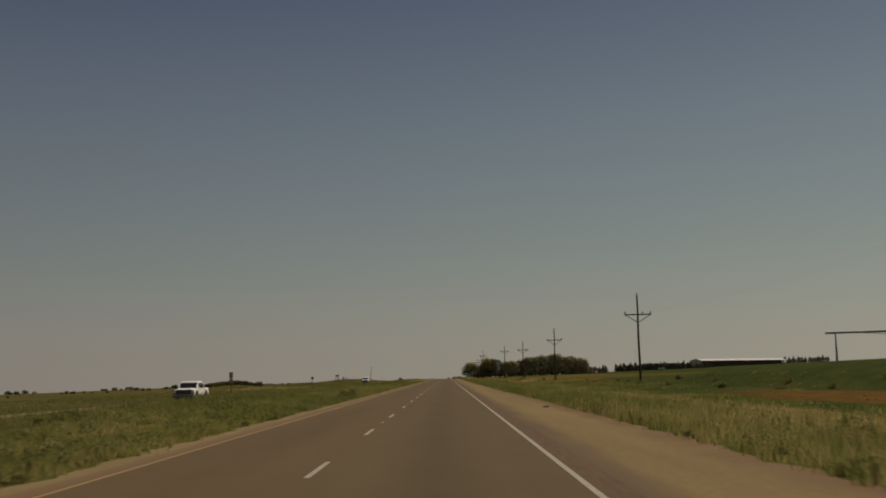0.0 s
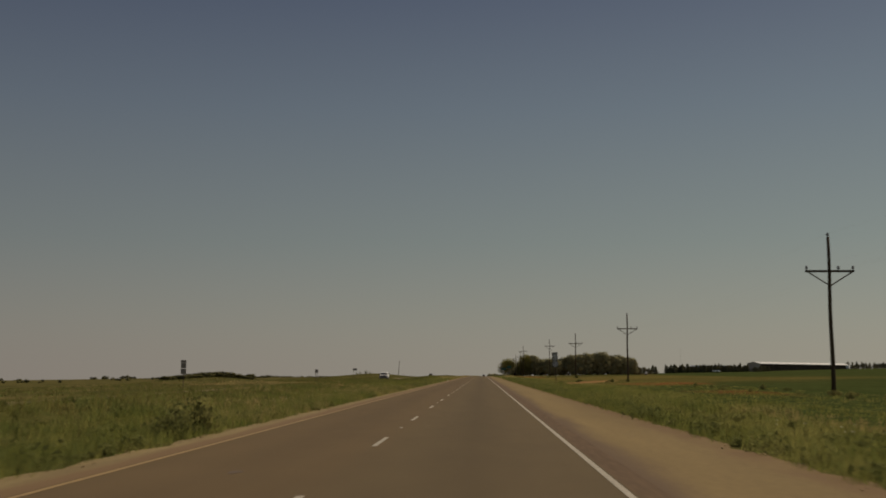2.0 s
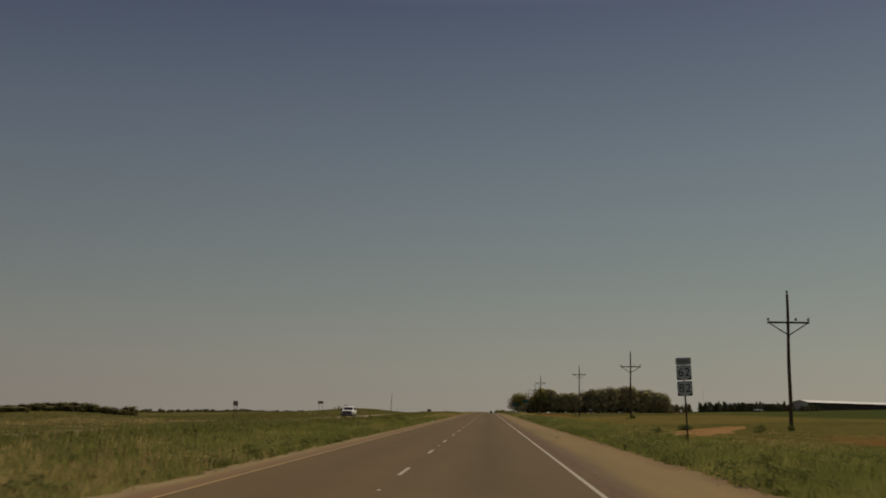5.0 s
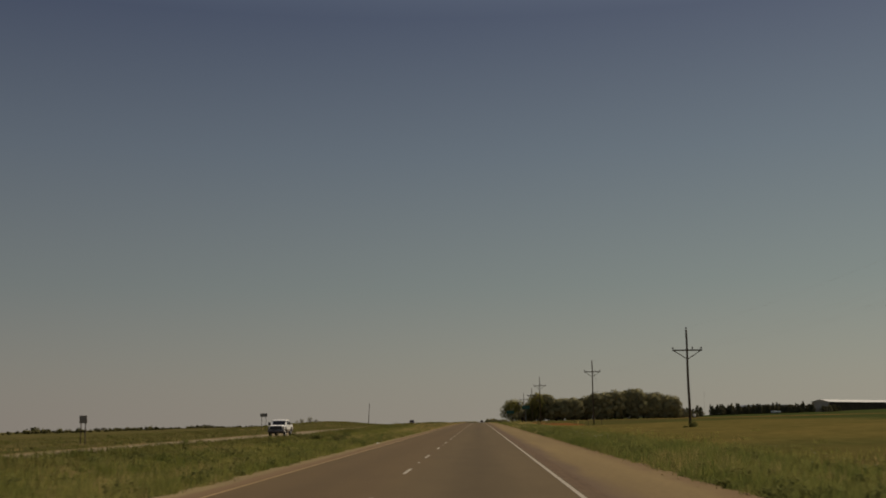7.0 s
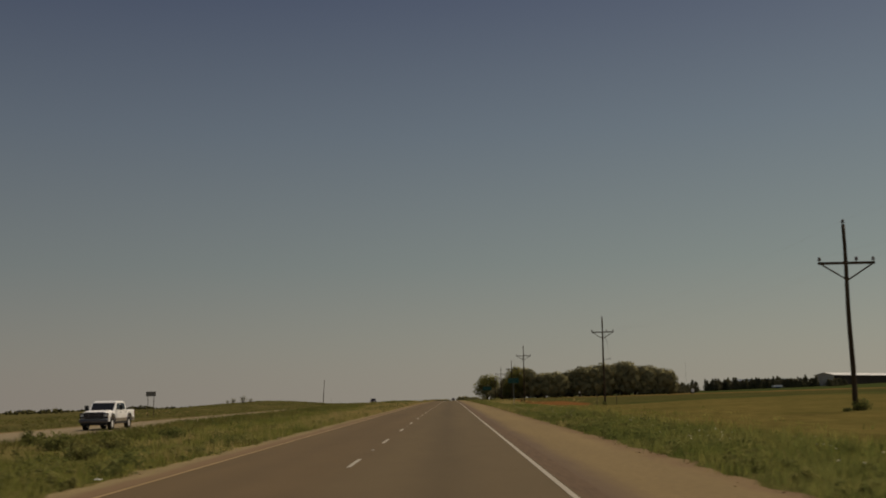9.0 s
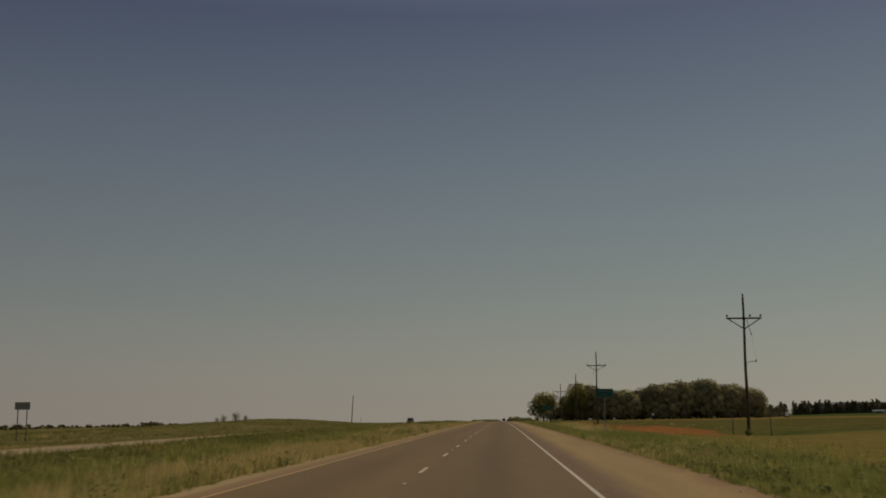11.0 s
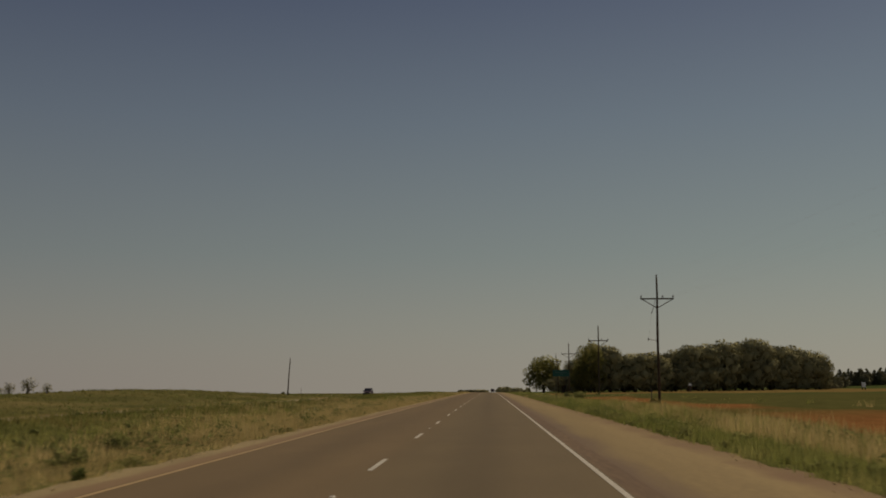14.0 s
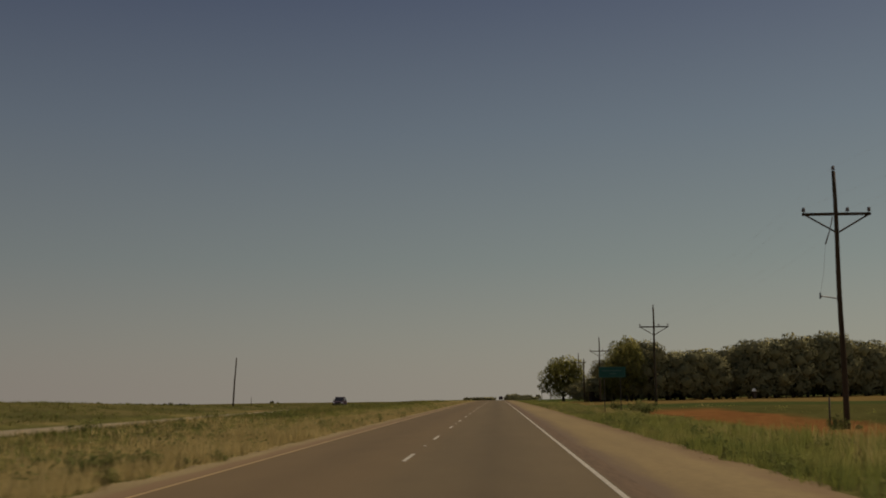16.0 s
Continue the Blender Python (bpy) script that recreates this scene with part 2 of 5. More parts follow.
def sand_material():
    """Loose orange sand with weeds creeping over it."""
    m, n, l, b = material("orange_sand", 0.95, 0, 0.0)
    c = ramp(n, l, noise_node(n, l, 0.6, 5), [(0.35, (0.165, 0.088, 0.036)), (0.65, (0.250, 0.150, 0.070))])
    weeds_on = ramp(n, l, noise_node(n, l, 0.34, 6, (1, 0.45, 1), 0.7), [(0.54, (0, 0, 0)), (0.62, (1, 1, 1))])
    c = mix(n, l, weeds_on, c, (0.085, 0.080, 0.028))
    g = noise_node(n, l, 9, 4)
    c = mix(n, l, 0.6, c, ramp(n, l, g, [(0.3, (0.65, 0.65, 0.65)), (0.7, (1.25, 1.25, 1.25))]), "MULTIPLY")
    l.new(c, b.inputs["Base Color"])
    bump(n, l, b, g, 0.5)
    return m


SAND = sand_material()


def grass_material(name, a, b_, c_, spread=0.25, through_light=0.45):
    """Leaves that let part of the light through."""
    m, n, l, b = material(name, 0.95, 0, 0.0)
    c = ramp(n, l, noise_node(n, l, spread, 5, (1, 0.6, 1), 0.6), [(0.31, a), (0.48, b_), (0.64, c_)])
    g = n.new("ShaderNodeNewGeometry")
    v = ramp(n, l, g.outputs["Random Per Island"], [(0.0, (0.84, 0.85, 0.82)), (1.0, (1.16, 1.15, 1.13))])
    c = mix(n, l, 1.0, c, v, "MULTIPLY")
    l.new(c, b.inputs["Base Color"])
    t = n.new("ShaderNodeBsdfTranslucent")
    l.new(c, t.inputs["Color"])
    ms = n.new("ShaderNodeMixShader")
    ms.inputs[0].default_value = through_light
    l.new(b.outputs[0], ms.inputs[1])
    l.new(t.outputs[0], ms.inputs[2])
    l.new(ms.outputs[0], n["Material Output"].inputs["Surface"])
    return m


GRASS = grass_material("green_grass_blades", (0.144, 0.160, 0.041), (0.199, 0.204, 0.059), (0.304, 0.276, 0.097), 0.28, 0.5)
LUSH = grass_material("lush_grass_blades", (0.106, 0.136, 0.040), (0.142, 0.164, 0.052), (0.204, 0.205, 0.070), 0.28, 0.5)
STRAW = grass_material("straw_grass_blades", (0.267, 0.203, 0.089), (0.368, 0.280, 0.126), (0.450, 0.346, 0.163), 0.28, 0.5)
WEED = grass_material("weed_leaves", (0.110, 0.131, 0.044), (0.153, 0.161, 0.058), (0.216, 0.203, 0.075), 0.25, 0.5)
GABLE_METAL = speckled("pale_ribbed_gable", (0.50, 0.42, 0.32), (0.58, 0.50, 0.39), 0.3, rough=0.7, spec=0.1)
FLOWER = grass_material("white_petals", (0.70, 0.65, 0.52), (0.76, 0.71, 0.58), (0.80, 0.75, 0.63), 0.3, 0.5)
PASTURE = grass_material("pasture_grass_blades", (0.097, 0.105, 0.030), (0.130, 0.129, 0.041), (0.191, 0.167, 0.059), 0.2, 0.5)
LEAF_DARK = grass_material("dark_tree_leaves", (0.225, 0.210, 0.118), (0.258, 0.238, 0.130), (0.290, 0.262, 0.140), 0.35, 0.08)
LEAF_OLIVE = grass_material("olive_tree_leaves", (0.190, 0.185, 0.062), (0.245, 0.232, 0.080), (0.31, 0.28, 0.10), 0.35, 0.65)
LEAF_CEDAR = grass_material("cedar_leaves", (0.120, 0.114, 0.071), (0.152, 0.141, 0.085), (0.192, 0.171, 0.099), 0.4, 0.15)
LEAF_SHRUB = grass_material("dark_shrub_leaves", (0.066, 0.063, 0.028), (0.084, 0.079, 0.035), (0.105, 0.096, 0.042), 0.4, 0.05)
BARK = speckled("grey_brown_bark", (0.05, 0.036, 0.024), (0.12, 0.088, 0.06), 3, (1, 1, 0.25), 0.9, relief=0.6)
POLE_WOOD = speckled("weathered_pole_wood", (0.056, 0.037, 0.021), (0.110, 0.075, 0.046), 4, (1, 1, 0.06), 0.9, relief=0.4, spec=0.08)
PALE_CERAMIC = speckled("worn_pale_ceramic", (0.30, 0.28, 0.23), (0.42, 0.39, 0.33), 9, rough=0.6)
CLOD = speckled("tan_soil_crumbs", (0.22, 0.155, 0.080), (0.36, 0.27, 0.15), 6, rough=0.95, spec=0.0)
TAR = speckled("dark_tar", (0.070, 0.048, 0.031), (0.090, 0.062, 0.038), 3, rough=0.85)
PORCELAIN = speckled("brown_grey_porcelain", (0.16, 0.13, 0.11), (0.24, 0.21, 0.19), 8, rough=0.3, spec=0.5)
WIRE = speckled("dull_aluminium_wire", (0.42, 0.42, 0.41), (0.50, 0.50, 0.49), 3, rough=0.5, metal=0.1)
STEEL = speckled("galvanised_steel", (0.24, 0.24, 0.23), (0.34, 0.34, 0.33), 5, rough=0.5, metal=0.6)
SIGN_BACK = speckled("dull_sign_back", (0.25, 0.215, 0.175), (0.32, 0.28, 0.235), 3, rough=0.7, metal=0.0, spec=0.1)
SIGN_WHITE = speckled("white_sign_sheeting", (0.44, 0.44, 0.42), (0.52, 0.52, 0.50), 3, rough=0.5)
SIGN_GREY = speckled("grey_sign_sheeting", (0.24, 0.24, 0.225), (0.30, 0.30, 0.28), 3, rough=0.5)
SIGN_BLACK = speckled("black_sign_sheeting", (0.018, 0.018, 0.018), (0.03, 0.03, 0.03), 3, rough=0.5)
SIGN_DIM = speckled("dim_sign_lettering", (0.13, 0.13, 0.125), (0.18, 0.18, 0.175), 3, rough=0.5)
POST_DARK = speckled("dark_weathered_post", (0.060, 0.044, 0.032), (0.11, 0.082, 0.06), 5, (1, 1, 0.1), 0.85)
SIGN_GREEN = speckled("green_sign_sheeting", (0.007, 0.075, 0.055), (0.010, 0.092, 0.068), 3, rough=0.5)
SIGN_FADED = speckled("faded_sign_lettering", (0.06, 0.13, 0.10), (0.10, 0.17, 0.14), 3, rough=0.5)
OLD_TYRE = speckled("dusty_old_tyre", (0.040, 0.044, 0.020), (0.060, 0.062, 0.028), 2, rough=0.9)
TAN_METAL = speckled("dusty_tan_metal", (0.17, 0.15, 0.125), (0.23, 0.205, 0.175), 0.4, rough=0.6)
ROOF_METAL = speckled("pale_metal_roofing", (0.42, 0.42, 0.40), (0.52, 0.52, 0.50), 0.3, rough=0.45, metal=0.2)
WALL_DARK = speckled("dark_shed_wall", (0.042, 0.030, 0.022), (0.068, 0.049, 0.036), 0.3, spec=0.05)
TRAILER_WHITE = speckled("white_enamel", (0.74, 0.73, 0.70), (0.82, 0.81, 0.78), 0.8, rough=0.35)

# ---- helpers for building ----


def tag_mesh(name, me, mat, parent=None, label=""):
    ob = new(name, me)
    if mat is not None and not me.materials:
        me.materials.append(mat)
    if parent is not None:
        ob.parent = parent
    if label:
        ob["label"] = label
    return ob


def part(name, bm, mat, parent=None, label="", smooth=False):
    me = bpy.data.meshes.new(name)
    bm.to_mesh(me)
    bm.free()
    if smooth:
        for p in me.polygons:
            p.use_smooth = True
    return tag_mesh(name, me, mat, parent, label)


def thing(name, label, category, m=None, group="", kind=""):
    ob = new(name)
    if m is not None:
        ob.matrix_basis = m
    return tagged(ob, label, category, group, kind)


def raw_mesh(name, verts, faces_tri):
    """A mesh from arrays of vertices and triangles."""
    me = bpy.data.meshes.new(name)
    v, f = np.asarray(verts, np.float32), np.asarray(faces_tri, np.int32)
    me.vertices.add(len(v))
    me.vertices.foreach_set("co", v.ravel())
    me.loops.add(f.size)
    me.loops.foreach_set("vertex_index", f.ravel())
    me.polygons.add(len(f))
    me.polygons.foreach_set("loop_start", np.arange(0, f.size, f.shape[1], dtype=np.int32))
    me.update(calc_edges=True)
    return me


def soft_normals(me, normals):
    """Leaves and blades are lit as the round clump or the sward that they belong to."""
    a = me.attributes.new("custom_normal", "FLOAT_VECTOR", "POINT")
    n = np.asarray(normals, np.float32)
    n = n / np.linalg.norm(n, axis=1)[:, None]
    a.data.foreach_set("vector", n.ravel())
    me.update()
    return me


def box(bm, lo, hi, bevel=0.0):
    lo, hi = Vector(lo), Vector(hi)
    r = bmesh.ops.create_cube(bm, size=1.0, matrix=Matrix.Translation((lo + hi) / 2) @ Matrix.Diagonal((*(hi - lo), 1)))
    if bevel:
        es = list({e for v in r["verts"] for e in v.link_edges})
        bmesh.ops.bevel(bm, geom=es, offset=bevel, segments=2, affect="EDGES", profile=0.5)
    return bm


def rod(bm, a, b, r0, r1=None, seg=8):
    """A tapered round bar from a to b."""
    a, b = Vector(a), Vector(b)
    r1 = r0 if r1 is None else r1
    d = b - a
    m = Matrix.Translation((a + b) / 2) @ d.to_track_quat("Z", "Y").to_matrix().to_4x4()
    bmesh.ops.create_cone(bm, cap_ends=True, segments=seg, radius1=r0, radius2=r1, depth=d.length, matrix=m)
    return bm


def tube(bm, points, radii, seg=7):
    """A bent tapered tube through points."""
    rings, q, last = [], None, None
    for i, p in enumerate(points):
        p = Vector(p)
        d = Vector(points[min(i + 1, len(points) - 1)]) - Vector(points[max(i - 1, 0)])
        q = d.to_track_quat("Z", "Y") if q is None else last.rotation_difference(d) @ q
        last = d
        rings.append([bm.verts.new(p + q @ Vector((radii[i] * math.cos(2 * math.pi * k / seg), radii[i] * math.sin(2 * math.pi * k / seg), 0))) for k in range(seg)])
    for a, b in zip(rings, rings[1:]):
        for k in range(seg):
            bm.faces.new((a[k], a[(k + 1) % seg], b[(k + 1) % seg], b[k]))
    bm.faces.new(rings[0][::-1])
    bm.faces.new(rings[-1])
    return bm


def prism(bm, outline, y0, y1):
    """An outline in x and z, pulled from y0 to y1."""
    a = [bm.verts.new((x, y0, z)) for x, z in outline]
    b = [bm.verts.new((x, y1, z)) for x, z in outline]
    bm.faces.new(a)
    bm.faces.new(b[::-1])
    for i in range(len(a)):
        j = (i + 1) % len(a)
        bm.faces.new((a[j], a[i], b[i], b[j]))
    bmesh.ops.recalc_face_normals(bm, faces=bm.faces)
    return bm


# ---- the lie of the land ----
LEFT_EDGE, RIGHT_EDGE = -6.8, 5.3           # outer edges of the near carriageway's shoulders
FAR_IN, FAR_OUT = -20.6, -30.2              # edges of the far carriageway
rng = np.random.default_rng(7)


def road_z(y):
    """The carriageway runs level and then falls away over a long low crest."""
    y = np.asarray(y, float)
    d = np.clip(y - 380, 0, 700)
    return -6e-6 * d * d - 0.0084 * np.clip(y - 1080, 0, None)


def waves(x, y):
    return (np.sin(x * 0.071 + y * 0.023) + np.sin(x * 0.033 - y * 0.041 + 1.7) + 0.6 * np.sin(x * 0.15 + y * 0.11 + 0.4)
            + 0.5 * np.sin(x * 0.31 - y * 0.19 + 2.1)) / 3.1


def land_z(x, y):
    x, y = np.asarray(x, float), np.asarray(y, float)
    z = np.interp(x, [-32, FAR_OUT, FAR_IN, -17, -13, -9, LEFT_EDGE, RIGHT_EDGE, 8, 12, 17, 24],
                  [-0.50, -0.46, -0.46, -0.30, -0.34, -0.22, -0.05, -0.05, -0.12, 0.0, 0.12, 0.28])
    z = z + np.exp(-((x + 17.2) / 3.2) ** 2) * np.interp(y, [120, 240, 275, 290, 304, 318, 400, 440, 490, 560], [0.58, 0.50, 0.42, 0.20, 0.15, 0.30, 0.52, 0.52, 0.42, 0.50])
    slope = np.interp(y, [0, 350, 560, 660, 760, 900], [0.027, 0.025, 0.010, 0.010, 0.022, 0.024])
    z = z + slope * np.clip(x - 24, 0, 420)
    lx = np.clip(-x - 32, 0, None)
    z = z - 5.6e-5 * np.clip(lx, 0, 400) ** 2 - 0.03 * np.clip(lx - 400, 0, None)
    z = z + 1.62 * np.exp(-((x + 47) / 12.5) ** 2 - ((y - 530) / 72) ** 2) + 0.25 * np.exp(-((x + 55) / 16) ** 2 - ((y - 640) / 60) ** 2)
    z = z + 1.0 * np.exp(-((x + 54) / 8.0) ** 2 - ((y - 270) / 20) ** 2)          # low brushy bank
    z = z - 0.4 * np.exp(-((x - 22) / 6.0) ** 2 - ((y - 399) / 14) ** 2)
    z = z - 0.45 * np.exp(-((x - 17.5) / 5.0) ** 2 - ((y - 497) / 16) ** 2)
    z = z + 1.5 * np.exp(-((x - 25.6) / 2.2) ** 2) * np.interp(y, [30, 50, 100, 125], [0, 1, 1, 0])          # swell at the field's edge
    off = np.clip((x - 7) / 15, 0, 1) + np.clip((-x - 33) / 20, 0, 1)
    z = z + off * 0.16 * waves(x, y)
    return z + road_z(y)


def right_edge(y):
    """The sandy shoulder is wider in some stretches."""
    return RIGHT_EDGE + np.interp(y, [0, 60, 105, 180, 250, 285, 345, 385, 430, 470, 560], [0.28, 0.28, 0.16, 0, 0, 0.10, 0.15, 0.34, 0.34, 0.22, 0.26])


def strip(name, xs, ys, height, mat, parent=None, skirt=0.0):
    """A sheet over the grid xs by ys at height(x, y)."""
    gx, gy = np.meshgrid(xs, ys)
    v = np.stack([gx, gy, height(gx, gy)], -1)
    if skirt:
        left, right = v[:, :1].copy(), v[:, -1:].copy()
        left[..., 2] -= skirt
        right[..., 2] -= skirt
        v = np.concatenate([left, v, right], 1)
    ny, nx = v.shape[:2]
    i = np.arange(ny * nx).reshape(ny, nx)
    f = np.stack([i[:-1, :-1], i[:-1, 1:], i[1:, 1:], i[1:, :-1]], -1).reshape(-1, 4)
    me = raw_mesh(name, v.reshape(-1, 3), f)
    me.polygons.foreach_set("use_smooth", np.zeros(len(f), bool))
    return tag_mesh(name, me, mat, parent), f, v.reshape(-1, 3)


YS = np.concatenate([np.arange(-120, 900, 3.0), np.geomspace(900, 4200, 50)[1:]])
XS = np.concatenate([-np.geomspace(60, 3000, 36)[::-1], np.arange(-58, -31, 3.0), [-30.6, -29, -25, -21.5, -20.2, -18.5, -17, -15, -13, -11, -9, -7.8, -6.9, -6.4, 0, 4.9, 5.4, 6.2, 7.2, 8.5, 10, 12, 14, 16, 18, 20, 22, 24],
                     np.arange(26, 110, 3.0), np.geomspace(112, 3000, 40)])


def land_sheet(x, y):
    near = (x > LEFT_EDGE + 0.2) & (x < RIGHT_EDGE - 0.2)
    far = (x > FAR_OUT + 0.4) & (x < FAR_IN - 0.4)
    return land_z(x, y) - np.where(near | far, 0.12, 0.0)


ground, gf, gv = strip("ground", XS, YS, land_sheet, None)
tagged(ground, "rolling grassy ground with crop fields and red soil", "ground", kind="structure")
for m in (VERGE, MEADOW, FIELD):
    ground.data.materials.append(m)
mid = gv[gf].mean(1)
zone = np.zeros(len(mid), np.int32)
zone[mid[:, 0] < -31] = 1
zone[mid[:, 0] > 7] = 2
ground.data.polygons.foreach_set("material_index", zone)
ground.data.polygons.foreach_set("use_smooth", np.ones(len(zone), bool))

# the near carriageway: lanes, sealed strip, sandy shoulders and painted lines
RY = np.concatenate([np.arange(-120, 900, 6.0), np.geomspace(900, 2500, 20)[1:]])
road, _, _ = strip("road", np.array([-5.73, -3.9, -2.0, 0, 2.05]), RY, lambda x, y: road_z(y), ASPHALT, skirt=0.15)
tagged(road, "two lanes of worn brownish asphalt highway", "road", kind="structure")
edge, _, _ = strip("road_edge", np.array([2.05, 2.46]), RY, lambda x, y: road_z(y) - 0.001, ASPHALT_DARK, skirt=0.15)
tagged(edge, "darker asphalt strip beside the white edge line", "road", kind="structure")


def ragged(name, inner, outer, sign, mat, label, ys, parent=None):
    """A sandy shoulder with an uneven outer edge."""
    u = np.linspace(0, 1, 4)
    gy = np.repeat(ys[:, None], 4, 1)
    wobble = 0.16 * np.sin(ys * 0.9) * np.sin(ys * 0.37 + 1) + 0.12 * np.sin(ys * 2.3 + 0.5)
    rim = right_edge(ys) if sign > 0 else np.full(len(ys), outer)
    gx = inner + ((rim + sign * wobble)[:, None] - inner) * u[None]
    gz = road_z(gy) - 0.002 - 0.034 * u[None]
    v = np.stack([gx, gy, gz], -1)
    last = v[:, -1:].copy()
    last[..., 0] += sign * 0.15
    last[..., 2] -= 0.12
    v = np.concatenate([v, last], 1)
    i = np.arange(v.shape[0] * 5).reshape(-1, 5)
    f = np.stack([i[:-1, :-1], i[:-1, 1:], i[1:, 1:], i[1:, :-1]], -1).reshape(-1, 4)
    if sign < 0:
        f = f[:, ::-1]
    me = raw_mesh(name, v.reshape(-1, 3), f)
    me.polygons.foreach_set("use_smooth", np.zeros(len(f), bool))
    return tagged(tag_mesh(name, me, mat), label, "shoulder", kind="structure")


SY = np.concatenate([np.arange(-60, 760, 0.8), np.arange(760, 1500, 12.0)])
ragged("shoulder", 2.46, RIGHT_EDGE, 1, SHOULDER, "wide tan sandy shoulder beside the asphalt", SY)
ragged("shoulder", -5.73, LEFT_EDGE, -1, GRAVEL, "narrow tan gravel shoulder beside the median", SY)

far_road, _, _ = strip("road", np.linspace(FAR_OUT + 1.4, FAR_IN - 0.9, 4), RY, lambda x, y: road_z(y) - 0.40, FAR_ROAD, skirt=0.15)
tagged(far_road, "pale opposite carriageway beyond the grassy median", "road", kind="structure")
for x0, x1 in ((FAR_OUT, FAR_OUT + 1.39), (FAR_IN - 0.89, FAR_IN)):
    s, _, _ = strip("shoulder", np.array([x0, x1]), RY, lambda x, y: road_z(y) - 0.406, SHOULDER, skirt=0.15)
    tagged(s, "sandy shoulder of the opposite carriageway", "shoulder", kind="structure")


def line(name, x, width, mat, label, parent, z=0.004, base=0.0):
    ob, _, _ = strip(name, np.array([x - width / 2, x + width / 2]), RY, lambda xx, y: road_z(y) + z + base, mat, parent)
    ob["label"] = label
    return ob


line("edge_line", 1.95, 0.10, PAINT_WHITE, "solid white edge line", road)
line("edge_line", -5.62, 0.11, PAINT_YELLOW, "solid worn yellow edge line", road)
line("edge_line", FAR_OUT + 1.6, 0.12, PAINT_WHITE, "solid white edge line", far_road, base=-0.4)
line("edge_line", FAR_IN - 1.1, 0.12, PAINT_YELLOW, "solid yellow edge line", far_road, base=-0.4)
bm = bmesh.new()
box(bm, (-0.05, 0, -0.004), (0.05, 3.1, 0.004), 0.002)
dash = part("lane_dash", bm, PAINT_WHITE, road)
dash.location = (-2.15, 4.75 - 24.384, float(road_z(0)) + 0.004)
for k in range(1, 64):
    d = dash.copy()
    scene.collection.objects.link(d)
    y = 4.75 - 24.384 + 12.192 * k
    d.location = (-2.15, y, float(road_z(y + 1.5)) + 0.004)

# pale ceramic markers between the dashes, and a few tar patches
bm = bmesh.new()
bmesh.ops.create_cone(bm, cap_ends=True, segments=12, radius1=0.05, radius2=0.03, depth=0.018)
stud = part("lane_marker", bm, PALE_CERAMIC, road, "worn pale ceramic lane marker")
stud.location = (-2.15, 12.3, 0.010)
for k in range(1, 28):
    d = stud.copy()
    scene.collection.objects.link(d)
    y = 12.3 + 24.384 * k
    d.location = (-2.15, y, float(road_z(y)) + 0.010)


def blot(x, y, rx, ry, seed):
    """A thin irregular patch of tar on the road."""
    r = random.Random(seed)
    bm = bmesh.new()
    ring = [(f * rx * math.cos(math.pi * k / 7), f * ry * math.sin(math.pi * k / 7)) for k in range(14) for f in (r.uniform(0.7, 1.2),)]
    top = [bm.verts.new((px, py, 0.006)) for px, py in ring]
    foot = [bm.verts.new((px * 1.04, py * 1.04, -0.01)) for px, py in ring]
    bm.faces.new(top)
    for k in range(14):
        bm.faces.new((foot[k], foot[(k + 1) % 14], top[(k + 1) % 14], top[k]))
    ob = part("tar_patch", bm, TAR, road, "dark tar patch")
    ob.location = (x, y, float(road_z(y)))


for k, (x, y, rx, ry) in enumerate(((-3.7, 72, 0.25, 0.6), (-4.6, 361, 0.3, 0.9), (-3.2, 190, 0.2, 0.7), (-4.9, 300, 0.25, 0.8), (-3.0, 440, 0.2, 0.5), (0.9, 250, 0.15, 0.5))):
    blot(x, y, rx * 0.4, ry * 0.45, k)

# ---- things beside the road ----


def on_land(x, y, turn=0.0, sink=0.0):
    return pose(x, y, float(land_z(x, y)) - sink, 0, 0, turn)


